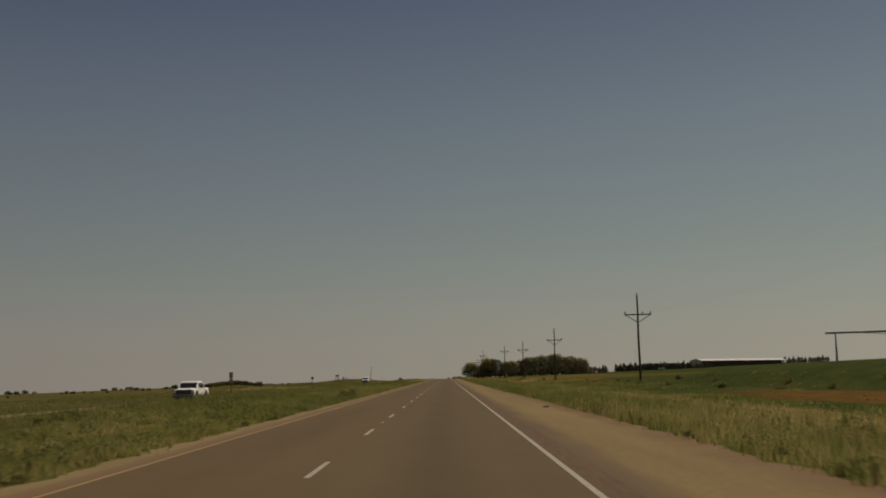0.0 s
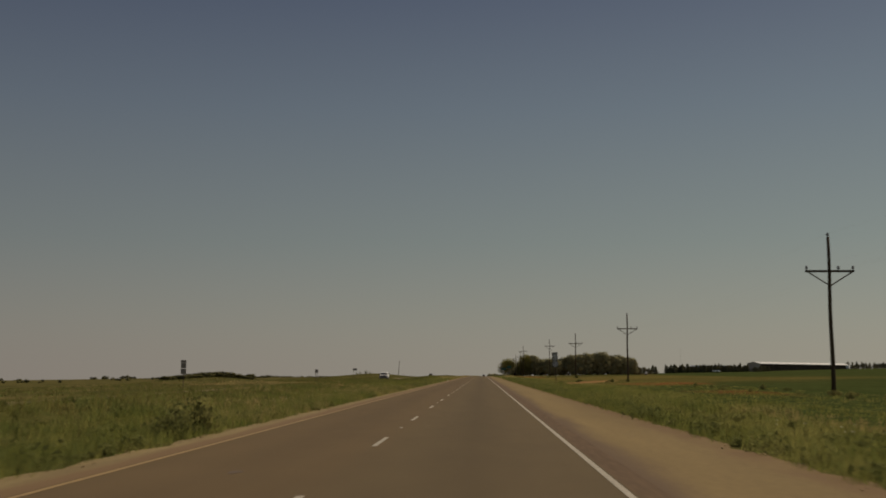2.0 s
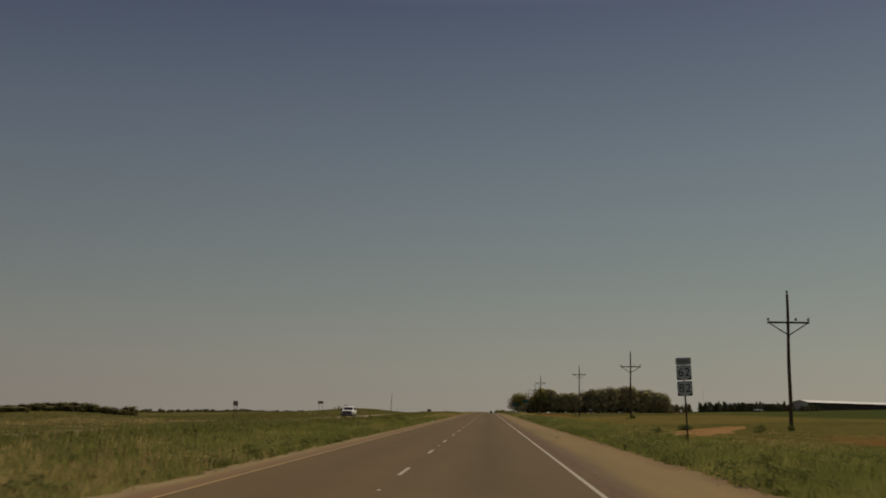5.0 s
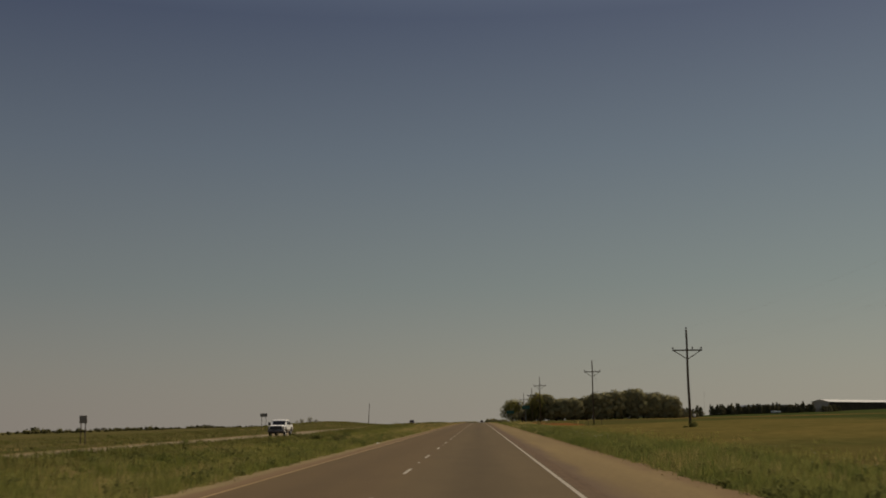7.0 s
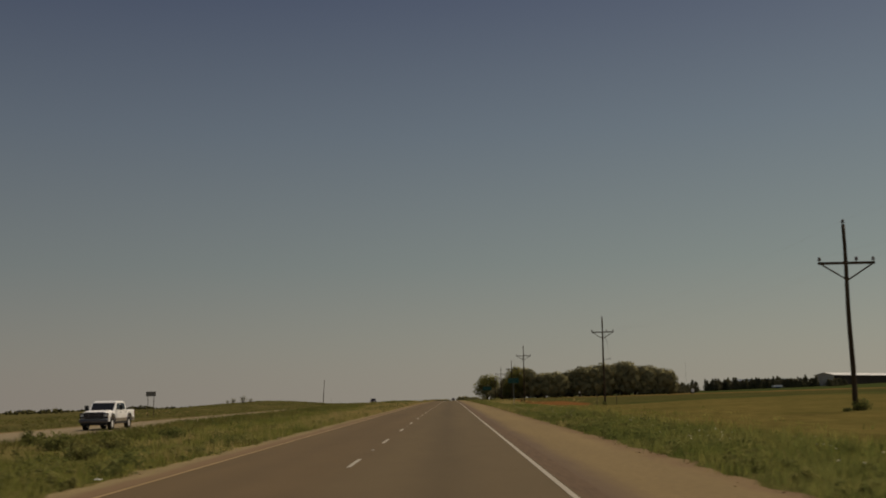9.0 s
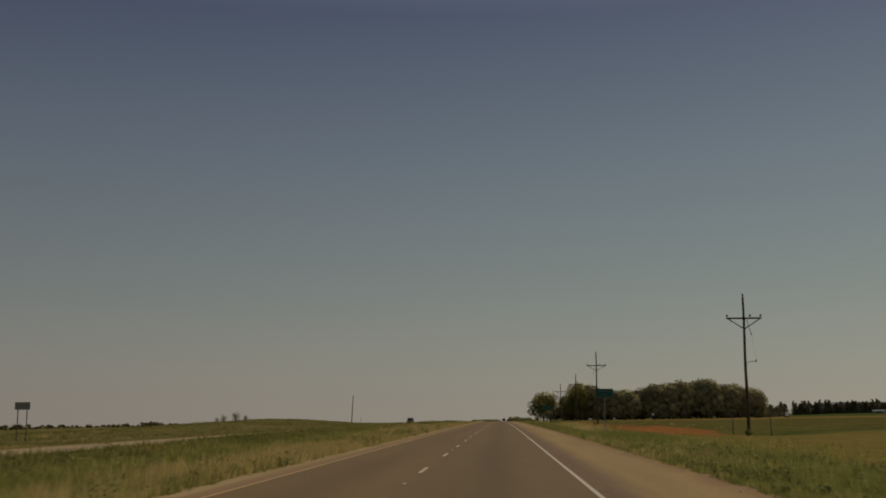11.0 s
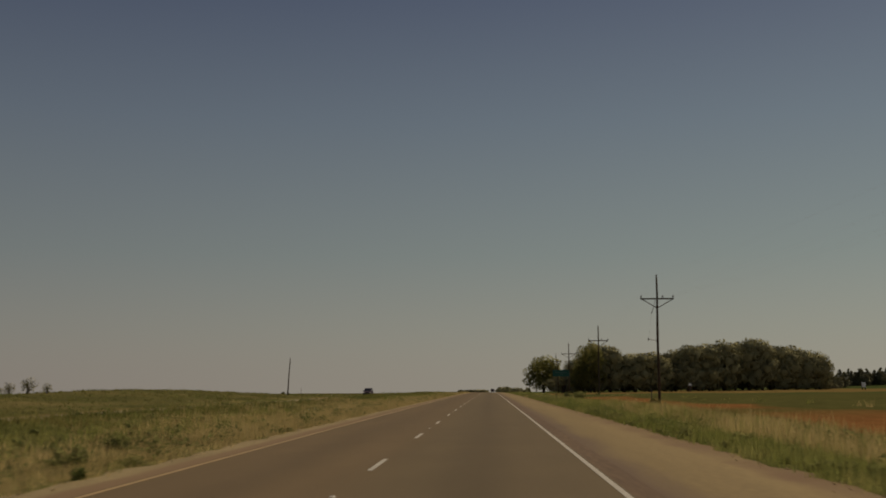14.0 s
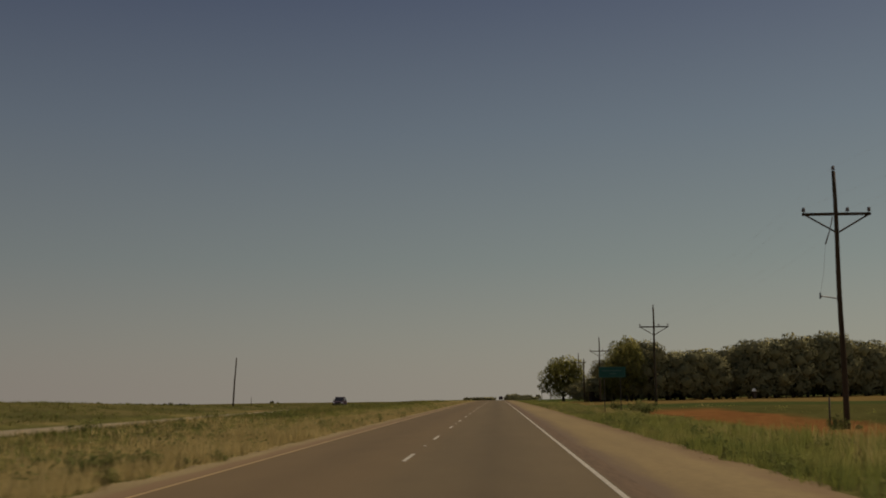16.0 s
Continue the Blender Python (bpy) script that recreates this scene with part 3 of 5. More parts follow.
def utility_pole(height, arm_z, m, arm=3.1, lamp_side=0, cutout=False, bare=False, group="utility poles along the field"):
    lab = "tall weathered wooden utility pole with one crossarm" if not bare else "bare weathered wooden pole without crossarm"
    p = thing("utility_pole", lab, "utility pole", m, group)
    bm = bmesh.new()
    n = 9
    tube(bm, [(0.02 * math.sin(i), 0.015 * math.cos(i * 1.3), -0.3 + (height + 0.3) * i / n) for i in range(n + 1)], [0.148 - 0.058 * i / n for i in range(n + 1)], 10)
    part("shaft", bm, POLE_WOOD, p, smooth=True)
    if bare:
        return p
    part("crossarm", box(bmesh.new(), (-arm / 2, -0.19, arm_z - 0.07), (arm / 2, -0.09, arm_z + 0.07), 0.012), POLE_WOOD, p)
    for s in (-1, 1):
        part("brace", rod(bmesh.new(), (s * (arm / 2 - 0.14), -0.2, arm_z - 0.05), (0, -0.15, arm_z - 0.95), 0.042), POLE_WOOD, p)
    for x, z in ((-arm / 2 + 0.08, arm_z + 0.07), (0.55, arm_z + 0.07), (arm / 2 - 0.08, arm_z + 0.07), (0, height)):
        bm = bmesh.new()
        y = -0.14 if z < height else 0
        rod(bm, (x, y, z - 0.02), (x, y, z + 0.1), 0.018, seg=6)
        rod(bm, (x, y, z + 0.07), (x, y, z + 0.15), 0.105, 0.08)
        rod(bm, (x, y, z + 0.15), (x, y, z + 0.20), 0.06, 0.09)
        rod(bm, (x, y, z + 0.20), (x, y, z + 0.27), 0.09, 0.05)
        part("insulator", bm, PORCELAIN, p, "grey porcelain insulator")
    if lamp_side:
        bm = bmesh.new()
        rod(bm, (0, 0, 6.35), (lamp_side * 0.95, 0, 6.5), 0.032)
        rod(bm, (lamp_side * 0.95, 0, 6.36), (lamp_side * 0.95, 0, 6.66), 0.05, 0.04)
        part("bracket_arm", bm, STEEL, p, "small steel bracket with an insulator")
    if cutout:
        s = lamp_side
        bm = bmesh.new()
        rod(bm, (s * 0.22, -0.2, arm_z - 0.15), (s * 0.36, -0.2, arm_z - 0.75), 0.03, 0.022)
        rod(bm, (s * 0.36, -0.2, arm_z - 0.75), (s * 0.62, -0.2, arm_z - 1.5), 0.022, 0.04)
        part("fuse_cutout", bm, PORCELAIN, p, "hanging fuse cutout")
        part("drop_wire", tube(bmesh.new(), [(s * 0.62, -0.2, arm_z - 1.5), (s * 0.75, -0.12, arm_z - 2.8), (s * 0.93, 0, 6.6)], [0.006, 0.006, 0.006], 5), WIRE, p)
    return p


POLES = [  # x, y, height, arm height, side bracket, cutout
    (22.6, 30.0, 10.2, 7.9, 0, False), (22.4, 124.9, 10.15, 7.92, 0, False), (22.1, 219.3, 10.1, 7.95, 0, False), (21.9, 307.6, 10.15, 7.98, 0, False),
    (21.7, 401.0, 12.2, 10.25, 1, True), (16.95, 496.3, 12.75, 10.55, -1, True), (18.2, 568.0, 11.3, 9.0, 0, False),
    (18.1, 634.0, 11.2, 8.9, 0, False), (18.6, 690.0, 10.6, 8.7, 0, False), (19.0, 760.0, 10.6, 8.7, 0, False), (19.5, 840.0, 10.6, 8.7, 0, False), (20.0, 930.0, 10.6, 8.7, 0, False)]
wire_ends = []
for x, y, h, az, side, cut in POLES:
    m = on_land(x, y)
    utility_pole(h, az, m, 3.1 if y < 480 else 3.35, side, cut)
    b = m.translation
    a = 3.1 if y < 480 else 3.35
    wire_ends.append([b + Vector((-a / 2 + 0.08, -0.14, az + 0.3)), b + Vector((0.55, -0.14, az + 0.3)), b + Vector((a / 2 - 0.08, -0.14, az + 0.3)), b + Vector((0, 0, h + 0.23))])
for a, b in zip(wire_ends, wire_ends[1:]):
    span = thing("power_line", "thin sagging aluminium wires between poles", "power line", Matrix.Translation(a[1]), "power line spans")
    for p, q in zip(a, b):
        pts = [p.lerp(q, i / 10) - a[1] - Vector((0, 0, 0.9 * 4 * (i / 10) * (1 - i / 10))) for i in range(11)]
        part("wire", tube(bmesh.new(), pts, [0.0017] * 11, 4), WIRE, span)
utility_pole(8.2, 0, on_land(16.6, 650), bare=True, group="bare poles")
utility_pole(8.0, 0, on_land(-43.6, 620) @ pose(0, 0, 0, 0, 3.2, 0), bare=True, group="bare poles")


def text_mesh(body, size, depth=0.004):
    cu = bpy.data.curves.new("text", "FONT")
    cu.body, cu.size, cu.extrude, cu.space_character = body, size, depth, 1.08
    cu.align_x, cu.align_y = "CENTER", "CENTER"
    ob = bpy.data.objects.new("text", cu)
    scene.collection.objects.link(ob)
    me = bpy.data.meshes.new_from_object(ob.evaluated_get(bpy.context.evaluated_depsgraph_get()))
    bpy.data.objects.remove(ob)
    bpy.data.curves.remove(cu)
    return me


def rounded_plate(w, h, r, y0, y1, cx=0, cz=0):
    pts = []
    for sx, sz, a0 in ((1, 1, 0), (-1, 1, 90), (-1, -1, 180), (1, -1, 270)):
        for k in range(5):
            a = radians(a0 + 22.5 * k)
            pts.append((cx + sx * (w / 2 - r) + r * math.cos(a), cz + sz * (h / 2 - r) + r * math.sin(a)))
    return prism(bmesh.new(), pts, y0, y1)


def shield_outline(w, h):
    """The outline of a highway shield."""
    half = [(0, 0.49), (0.20, 0.47), (0.36, 0.48), (0.42, 0.38), (0.485, 0.30), (0.46, 0.12), (0.485, -0.12), (0.45, -0.30), (0.32, -0.42), (0.14, -0.47), (0, -0.49)]
    pts = [(x * w, z * h) for x, z in half] + [(-x * w, z * h) for x, z in half[-2:0:-1]]
    return pts[::-1]


def route_sign(m, front, label, tilt=0.0):
    """A post with a banner and two route shields. The face looks to -y."""
    s = thing("route_sign", label, "road sign", m @ pose(0, 0, 0, 0, tilt, 0), "route signs")
    part("post", box(bmesh.new(), (-0.035, 0.02, -0.4), (0.035, 0.08, 3.85), 0.006), POST_DARK, s, "dark weathered sign post")
    w = 0.70
    face = -1 if front else 1
    plate = SIGN_BLACK if front else SIGN_BACK
    ban = part("banner", rounded_plate(0.72, 0.34, 0.03, -0.012, 0.012, 0, 3.75), SIGN_GREY if front else SIGN_BACK, s, "small grey banner plate")
    for cz, num in ((3.21, "62"), (2.455, "82")):
        p = part("plate", rounded_plate(w, 0.69, 0.045, -0.012, 0.012, 0, cz), plate, s, "black square route plate" if front else "dull metal back of plate")
        if front:
            sh = part("shield", prism(bmesh.new(), [(x, z + cz) for x, z in shield_outline(0.70, 0.655)], -0.020, -0.013), SIGN_WHITE, p, "white shield")
            t = tag_mesh("number", text_mesh(num, 0.58), SIGN_BLACK, p, "black route number " + num)
            t.matrix_basis = pose(0, -0.026, cz, 90, 0, 0)
    if front:
        for k in range(4):
            part("lettering", box(bmesh.new(), (-0.24 + 0.13 * k, -0.02, 3.69), (-0.17 + 0.13 * k, -0.013, 3.81)), SIGN_DIM, ban, "dark unreadable letter")
    return s


route_sign(on_land(9.33, 190.4) @ pose(0, 0, 0.24, 0, 0, 0), True, "route sign with shields 62 and 82 on a steel post", -2.5)
route_sign(on_land(-38.9, 195.3, 0, 0.33), False, "grey back of a three-plate route sign")


def plate_sign(m, w, h, z, face_mat, label, posts=2, face=-1, lettering=False, group=""):
    """A flat plate on posts; its face looks along face * y."""
    s = thing("road_sign", label, "road sign", m, group)
    xs = (-w * 0.3, w * 0.3) if posts == 2 else (0.0,)
    for x in xs:
        part("post", box(bmesh.new(), (x - 0.035, 0.02, -0.4), (x + 0.035, 0.08, z + h / 2), 0.006), POST_DARK if w > 2 or face_mat is SIGN_BACK else STEEL, s)
    p = part("plate", rounded_plate(w, h, 0.05, -0.012, 0.012, 0, z), face_mat, s)
    if lettering:
        part("border", prism_frame(w - 0.08, h - 0.08, 0.025, -0.017, -0.013, z), SIGN_FADED, p, "thin faded border")
        for row, (x0, x1) in enumerate(((-0.38, 0.36), (-0.12, 0.14))):
            part("lettering", box(bmesh.new(), (x0 * w, -0.018, z + 0.13 - 0.26 * row - 0.035), (x1 * w, -0.013, z + 0.13 - 0.26 * row + 0.035)), SIGN_FADED, p, "faded unreadable line of lettering")
    return s


def prism_frame(w, h, t, y0, y1, z):
    bm = bmesh.new()
    for lo, hi in (((-w / 2, y0, z - h / 2), (w / 2, y1, z - h / 2 + t)), ((-w / 2, y0, z + h / 2 - t), (w / 2, y1, z + h / 2)),
                   ((-w / 2, y0, z - h / 2 + t), (-w / 2 + t, y1, z + h / 2 - t)), ((w / 2 - t, y0, z - h / 2 + t), (w / 2, y1, z + h / 2 - t))):
        box(bm, lo, hi)
    return bm


plate_sign(on_land(8.56, 394), 1.44, 0.69, 3.45, SIGN_GREEN, "green guide sign on a single steel post", 1, lettering=True, group="green guide signs")
plate_sign(on_land(9.7, 534), 2.25, 0.9, 3.4, SIGN_GREEN, "wide green guide sign on dark posts", 2, lettering=True, group="green guide signs")
plate_sign(on_land(-36.3, 292.2), 0.7, 0.7, 2.3, SIGN_BACK, "small square sign seen from its dull back", 2)
plate_sign(on_land(-39.7, 392.7), 1.3, 0.62, 2.95, SIGN_BACK, "wide guide sign seen from its dull back", 2)


def fence_post(m):
    p = thing("fence_post", "slim dark weathered fence post", "fence post", m, "fence posts")
    part("shaft", tube(bmesh.new(), [(0, 0, -0.3), (0.01, 0, 0.6), (0.03, 0.01, 1.55)], [0.045, 0.042, 0.04], 8), POST_DARK, p, smooth=True)
    return p


for x, y in ((16.2, 496.5), (21, 404), (22.8, 397.5), (-41.0, 622)):
    fence_post(on_land(x, y, x * 40))


# ---- trees ----
BALL = bmesh.new()
bmesh.ops.create_icosphere(BALL, subdivisions=1, radius=1.0)
BALL_V = np.array([v.co[:] for v in BALL.verts])
BALL_F = np.array([[v.index for v in f.verts] for f in BALL.faces])
BALL.free()


def leaf_cloud(name, centres, radii, count, size, seed, flat=1.0, core=0.0, whole=None):
    """Many small leaf clumps round the given centres, denser towards the rim; core: a dense lumpy heart of each clump, as a share of its radius;
    whole: height and spread of the plant, after whose outline the leaves are lit."""
    r = np.random.default_rng(seed)
    k = r.integers(0, len(centres), count)
    d = r.normal(size=(count, 3))
    d /= np.linalg.norm(d, axis=1)[:, None]
    rad = np.asarray(radii)[k] * (0.66 + 0.46 * r.random(count) ** 0.7)
    c = np.asarray(centres)[k] + d * rad[:, None] * np.array([1, 1, flat])
    n = d + 0.75 * r.normal(size=(count, 3))          # leaves lie roughly along the crown's surface
    n /= np.linalg.norm(n, axis=1)[:, None]
    a = np.cross(n, r.normal(size=(count, 3)))
    a /= np.linalg.norm(a, axis=1)[:, None]
    b = np.cross(n, a)
    s = size * (0.6 + 0.8 * r.random(count))[:, None]
    v = np.stack([c - a * s, c - b * s * 0.6, c + a * s, c + b * s * 0.6], 1).reshape(-1, 3)
    f = np.arange(count * 4).reshape(-1, 4)
    normals = np.repeat(d + 0.3 * n, 4, 0)
    if core:
        f = np.concatenate([f[:, [0, 1, 2]], f[:, [0, 2, 3]]])
        lumps = 1 + 0.16 * np.sin(BALL_V[:, 0] * 7 + 1) * np.sin(BALL_V[:, 1] * 8) + 0.10 * np.sin(BALL_V[:, 2] * 11 + BALL_V[:, 0] * 5)
        for c0, r0 in zip(centres, radii):
            turn = np.array(Euler((0, 0, 6.28 * r.random())).to_matrix())
            ball = BALL_V @ turn.T
            f = np.concatenate([f, BALL_F + len(v)])
            v = np.concatenate([v, np.asarray(c0) + ball * (core * r0 * lumps)[:, None] * np.array([1, 1, flat])])
            normals = np.concatenate([normals, ball + 0.35 * r.normal(size=ball.shape)])
    if whole:
        h, w = whole
        out = np.stack([v[:, 0] / w, v[:, 1] / w, np.clip((v[:, 2] - 0.55 * h) / (0.45 * h), -0.15, 1.0) ** 3 * 0.18], -1)
        normals = out + 0.22 * normals / np.linalg.norm(normals, axis=1)[:, None]
    return soft_normals(raw_mesh(name, v, f), normals)


def broad_tree(name, height, spread, clear, leaf, seed, label, group, count=2600, size=0.26, core=0.62):
    r = random.Random(seed)
    t = thing(name, label, "tree", None, group)
    bm = bmesh.new()
    lean = (r.uniform(-0.3, 0.3), r.uniform(-0.3, 0.3))
    top = height * 0.75
    tube(bm, [(lean[0] * i / 5, lean[1] * i / 5, -0.3 + (top + 0.3) * i / 5) for i in range(6)], [0.30 - 0.045 * i for i in range(6)], 8)
    trunk = part("trunk", bm, BARK, t, smooth=True)
    cs, rs = [], []
    n = 24 if height > 5 else 9
    for i in range(n):
        a = 2.4 * i + r.uniform(-0.3, 0.3)
        u = (i + 0.5) / n
        z = clear + (height - clear) * (0.12 + 0.76 * u)
        prof = math.sin(math.pi * min(1, 0.25 + 0.62 * u)) ** 0.7
        d = spread * prof * (0.35 + 0.4 * r.random())
        c = (d * math.cos(a), d * math.sin(a), z)
        cs.append(c)
        rs.append(spread * r.uniform(0.32, 0.46))
        if i % 3 == 0:
            z0 = max(clear * 0.8, z * 0.55)
            part("limb", tube(bmesh.new(), [(lean[0] * 0.5, lean[1] * 0.5, z0), (c[0] * 0.5, c[1] * 0.5, (z0 + z) / 2 + 0.2), c], [0.11, 0.08, 0.04], 6), BARK, t, smooth=True)
    tag_mesh("crown", leaf_cloud("crown", cs, rs, count, size, seed, 0.85, core, (height, spread)), leaf, t)
    return t


def cedar(height, spread, seed):
    r = np.random.default_rng(seed)
    t = thing("cedar_tree", "dark pointed cedar in a windbreak row", "tree", None, "cedar windbreak")
    part("trunk", rod(bmesh.new(), (0, 0, -0.3), (0, 0, height * 0.8), 0.15, 0.05), BARK, t)
    cs, rs = [], []
    for i in range(12):
        u = (i + 0.3) / 12
        w = spread * (1 - u) ** 0.8
        for k in range(3):
            a = r.random() * 6.28
            cs.append((w * 0.45 * math.cos(a), w * 0.45 * math.sin(a), height * (0.06 + 0.9 * u)))
            rs.append(0.12 + w * 0.5)
    tag_mesh("crown", leaf_cloud("crown", cs, rs, 620, 0.22, seed, 1.0, 0.0, (height, spread)), LEAF_CEDAR, t)
    return t


def planted(ob, x, y, turn, sc, sz=None, sink=0.05):
    """A copy of a tree standing at x, y."""
    m = Matrix.LocRotScale((x, y, float(land_z(x, y)) - sink), Euler((0, 0, radians(turn))), (1, 1, 1))
    c = copy_thing(ob, m)
    c.scale = (sc, sc, sz or sc)
    return c


def first(ob, x, y, turn=0.0, sc=1.0):
    ob.matrix_basis = Matrix.LocRotScale((x, y, float(land_z(x, y)) - 0.05), Euler((0, 0, radians(turn))), (1, 1, 1))
    return ob


rt = random.Random(5)
grove = [broad_tree("grove_tree", 10.0, 4.1, 0.1, LEAF_DARK, 11 + i, "dense dark green tree of a field grove", "grove of trees", 6800, 0.20) for i in range(4)]
spots = []
for i in range(19):
    u = i / 18
    x, y = 24.5 + 60 * u, 643 + 26 * u
    h = float(np.interp(u, [0, 0.03, 0.10, 0.25, 0.34, 0.45, 0.66, 0.8, 0.93, 1.0], [1.12, 1.14, 0.92, 0.90, 1.02, 1.12, 1.28, 1.12, 1.06, 0.92])) + 0.05 * math.sin(i * 2.1)
    spots.append((x + rt.uniform(-0.8, 0.8), y + rt.uniform(-1.5, 1.5), h))
    spots.append((x + 1.5 + rt.uniform(-1, 1), y + 8 + rt.uniform(-1.5, 1.5), h * rt.uniform(0.92, 1.05)))
spots += [(21.8, 649, 0.78), (19.8, 655, 0.5), (18.6, 668, 0.42), (23.2, 660, 0.85)]
for i, (x, y, h) in enumerate(spots):
    ob = grove[i % 4]
    if i < 4:
        first(ob, x, y, 90 * i)
        ob.scale = (1, 1, h)
    else:
        m = Matrix.LocRotScale((x, y, float(land_z(x, y)) - 0.05), Euler((0, 0, rt.uniform(0, 6.28))), (1, 1, 1))
        w = rt.uniform(1.0, 1.3)
        c = copy_thing(ob, m)
        c.scale = (w, w, h)
olive = broad_tree("roadside_tree", 10.0, 4.6, 1.0, LEAF_OLIVE, 31, "round olive green tree standing apart by the road", "roadside trees", 8000, 0.20, 0.3)
first(olive, 15.2, 692).scale = (1.22, 1.22, 1.0)
planted(olive, 23.6, 641, 140, 0.82, 1.13)
planted(olive, 21.5, 645, 20, 0.6, 0.7)
bushes = broad_tree("far_tree", 3.4, 3.0, 0.3, LEAF_DARK, 41, "distant green tree near the horizon", "distant trees", 400, 0.3)
first(bushes, 8, 1330).scale = (1.3, 1.3, 1.3)
for i in range(15):
    planted(bushes, 10 + 1.9 * i + rt.uniform(-0.8, 0.8), 1335 + 4 * i, rt.uniform(0, 360), rt.uniform(0.8, 1.5), rt.uniform(0.7, 1.7))
for i in range(12):
    planted(bushes, -26 + 2.0 * i + rt.uniform(-0.8, 0.8), 1345 + rt.uniform(-20, 20), rt.uniform(0, 360), rt.uniform(1.1, 1.5), rt.uniform(0.75, 1.0))
cedars = [cedar(6.0, 1.7, 51), cedar(5.2, 1.9, 52)]
row = []
for i in range(56):
    u = i / 55
    row.append((116 + 54 * u, 742 + 8 * u))
for i in range(24):
    u = i / 23
    row.append((118 + 50 * u, 747 + 8 * u))
for i in range(7):
    row.append((171 + 2.0 * i, 739 + 2.4 * i))
for i in range(12):
    row.append((88 + 1.6 * i, 676 + 3.6 * i))
for i in range(22):
    row.append((272 + 2.4 * i, 874 + 2 * i))
for i, (x, y) in enumerate(row):
    if i < 2:
        first(cedars[i], x, y)
    else:
        s = rt.uniform(1.1, 1.6)
        planted(cedars[i % 2], x + rt.uniform(-0.7, 0.7), y + rt.uniform(-1.5, 1.5), rt.uniform(0, 360), s, rt.uniform(0.62, 1.0) * (0.72 if x > 170 and y < 800 else 1.0))

# shrubs on the far side: a clump on the bank and specks along the skyline
shrub = broad_tree("shrub", 2.6, 2.1, 0.15, LEAF_SHRUB, 61, "low dark green shrub in rough pasture", "pasture shrubs", 500, 0.12)
first(shrub, -50.0, 287).scale = (0.9, 0.9, 0.5)
thorn = broad_tree("shrub", 2.6, 1.7, 0.5, LEAF_DARK, 63, "thin brown-green thorn shrub on a grassy rise", "pasture shrubs", 420, 0.13, 0.0)
first(thorn, -47.5, 497, 30).scale = (0.55, 0.55, 0.62)
for x, y, s in ((-49.9, 498, 0.42), (-45.9, 498, 0.36), (-51.4, 499, 0.30)):
    planted(thorn, x, y, rt.uniform(0, 360), s, s * 1.1)
for i in range(44):
    u = (i % 22) / 21
    s = float(np.interp(u, [0, 0.15, 0.35, 0.55, 0.75, 1], [0.16, 0.30, 0.42, 0.36, 0.24, 0.26]))
    planted(shrub, -49.8 - 7.0 * u - 2.6 * (i // 22) + rt.uniform(-0.5, 0.5), 286 - 28 * u + rt.uniform(-1.5, 1.5), rt.uniform(0, 360), rt.uniform(0.75, 1.15), s * rt.uniform(0.8, 1.2))
for i in range(26):
    y = 150 + 900 * rt.random()
    x = -rt.uniform(95, 190) - 0.12 * y * rt.random()
    for k in range(rt.randint(1, 6)):
        s = rt.uniform(0.25, 0.6)
        planted(shrub, x - 1.6 * k + rt.uniform(-0.5, 0.5), y + rt.uniform(-3, 3), rt.uniform(0, 360), s * 1.3, s)

# weeds round the feet of the poles


def weed_bush(w, h, seed):
    """A ragged clump of thin stems and small leaves."""
    r = random.Random(seed)
    t = thing("weed_bush", "ragged grey-green weed bush at a pole's foot", "bush", None, "weed bushes")
    cs, rs = [], []
    for i in range(16):
        a, d = r.uniform(0, 6.28), r.random() ** 0.6
        top = (w / 2 * d * math.cos(a), w / 2 * d * math.sin(a), h * (1 - 0.55 * d) * r.uniform(0.7, 1.0))
        part("stem", tube(bmesh.new(), [(top[0] * 0.2, top[1] * 0.2, -0.05), (top[0] * 0.6, top[1] * 0.6, top[2] * 0.6), top], [0.010, 0.008, 0.004], 4), BARK, t)
        for k in (0.35, 0.65, 0.95):
            cs.append((top[0] * k, top[1] * k, top[2] * k))
            rs.append(0.13 * w)
    tag_mesh("leaves", leaf_cloud("leaves", cs, rs, 800, 0.050, seed), WEED, t)
    return t


weeds = [weed_bush(1.1, 0.9, 71), weed_bush(1.5, 0.6, 72)]
first(weeds[0], 16.35, 496.0)
first(weeds[1], 22.15, 307.2, 40).scale = (0.8, 0.8, 1.2)
for i, (x, y, s) in enumerate(((21.5, 400.6, 0.9), (22.3, 124.4, 0.7), (22.0, 219.0, 0.7), (21.3, 307.0, 0.45), (17.5, 496.2, 0.4), (18.0, 567.6, 0.8), (10.6, 198.5, 0.6), (15.2, 223.5, 1.0), (11.6, 214.5, 0.7), (12.3, 221.0, 0.6), (19.6, 218.0, 0.8), (18.4, 214.0, 0.6))):
    planted(weeds[i % 2], x, y, rt.uniform(0, 360), s, s)

# round weeds that have crept onto the gravel edge of the median
for x, y, s in ((-7.5, 286.6, 0.55), (-6.95, 286.8, 0.5), (-8.2, 284.0, 0.4), (-7.4, 281.0, 0.35), (-7.2, 166.5, 0.55), (-7.4, 402, 0.4), (-7.1, 409, 0.35), (-7.3, 463, 0.45), (-7.1, 470, 0.4), (-7.6, 31, 0.5), (-7.5, 127.2, 0.5), (-7.6, 101, 0.6), (-7.4, 249, 0.5), (-7.8, 262, 0.7), (-7.6, 302, 0.5), (-7.5, 335, 0.45), (-7.7, 371, 0.6)):
    planted(weeds[1], x, y, rt.uniform(0, 360), s, s * 1.3)

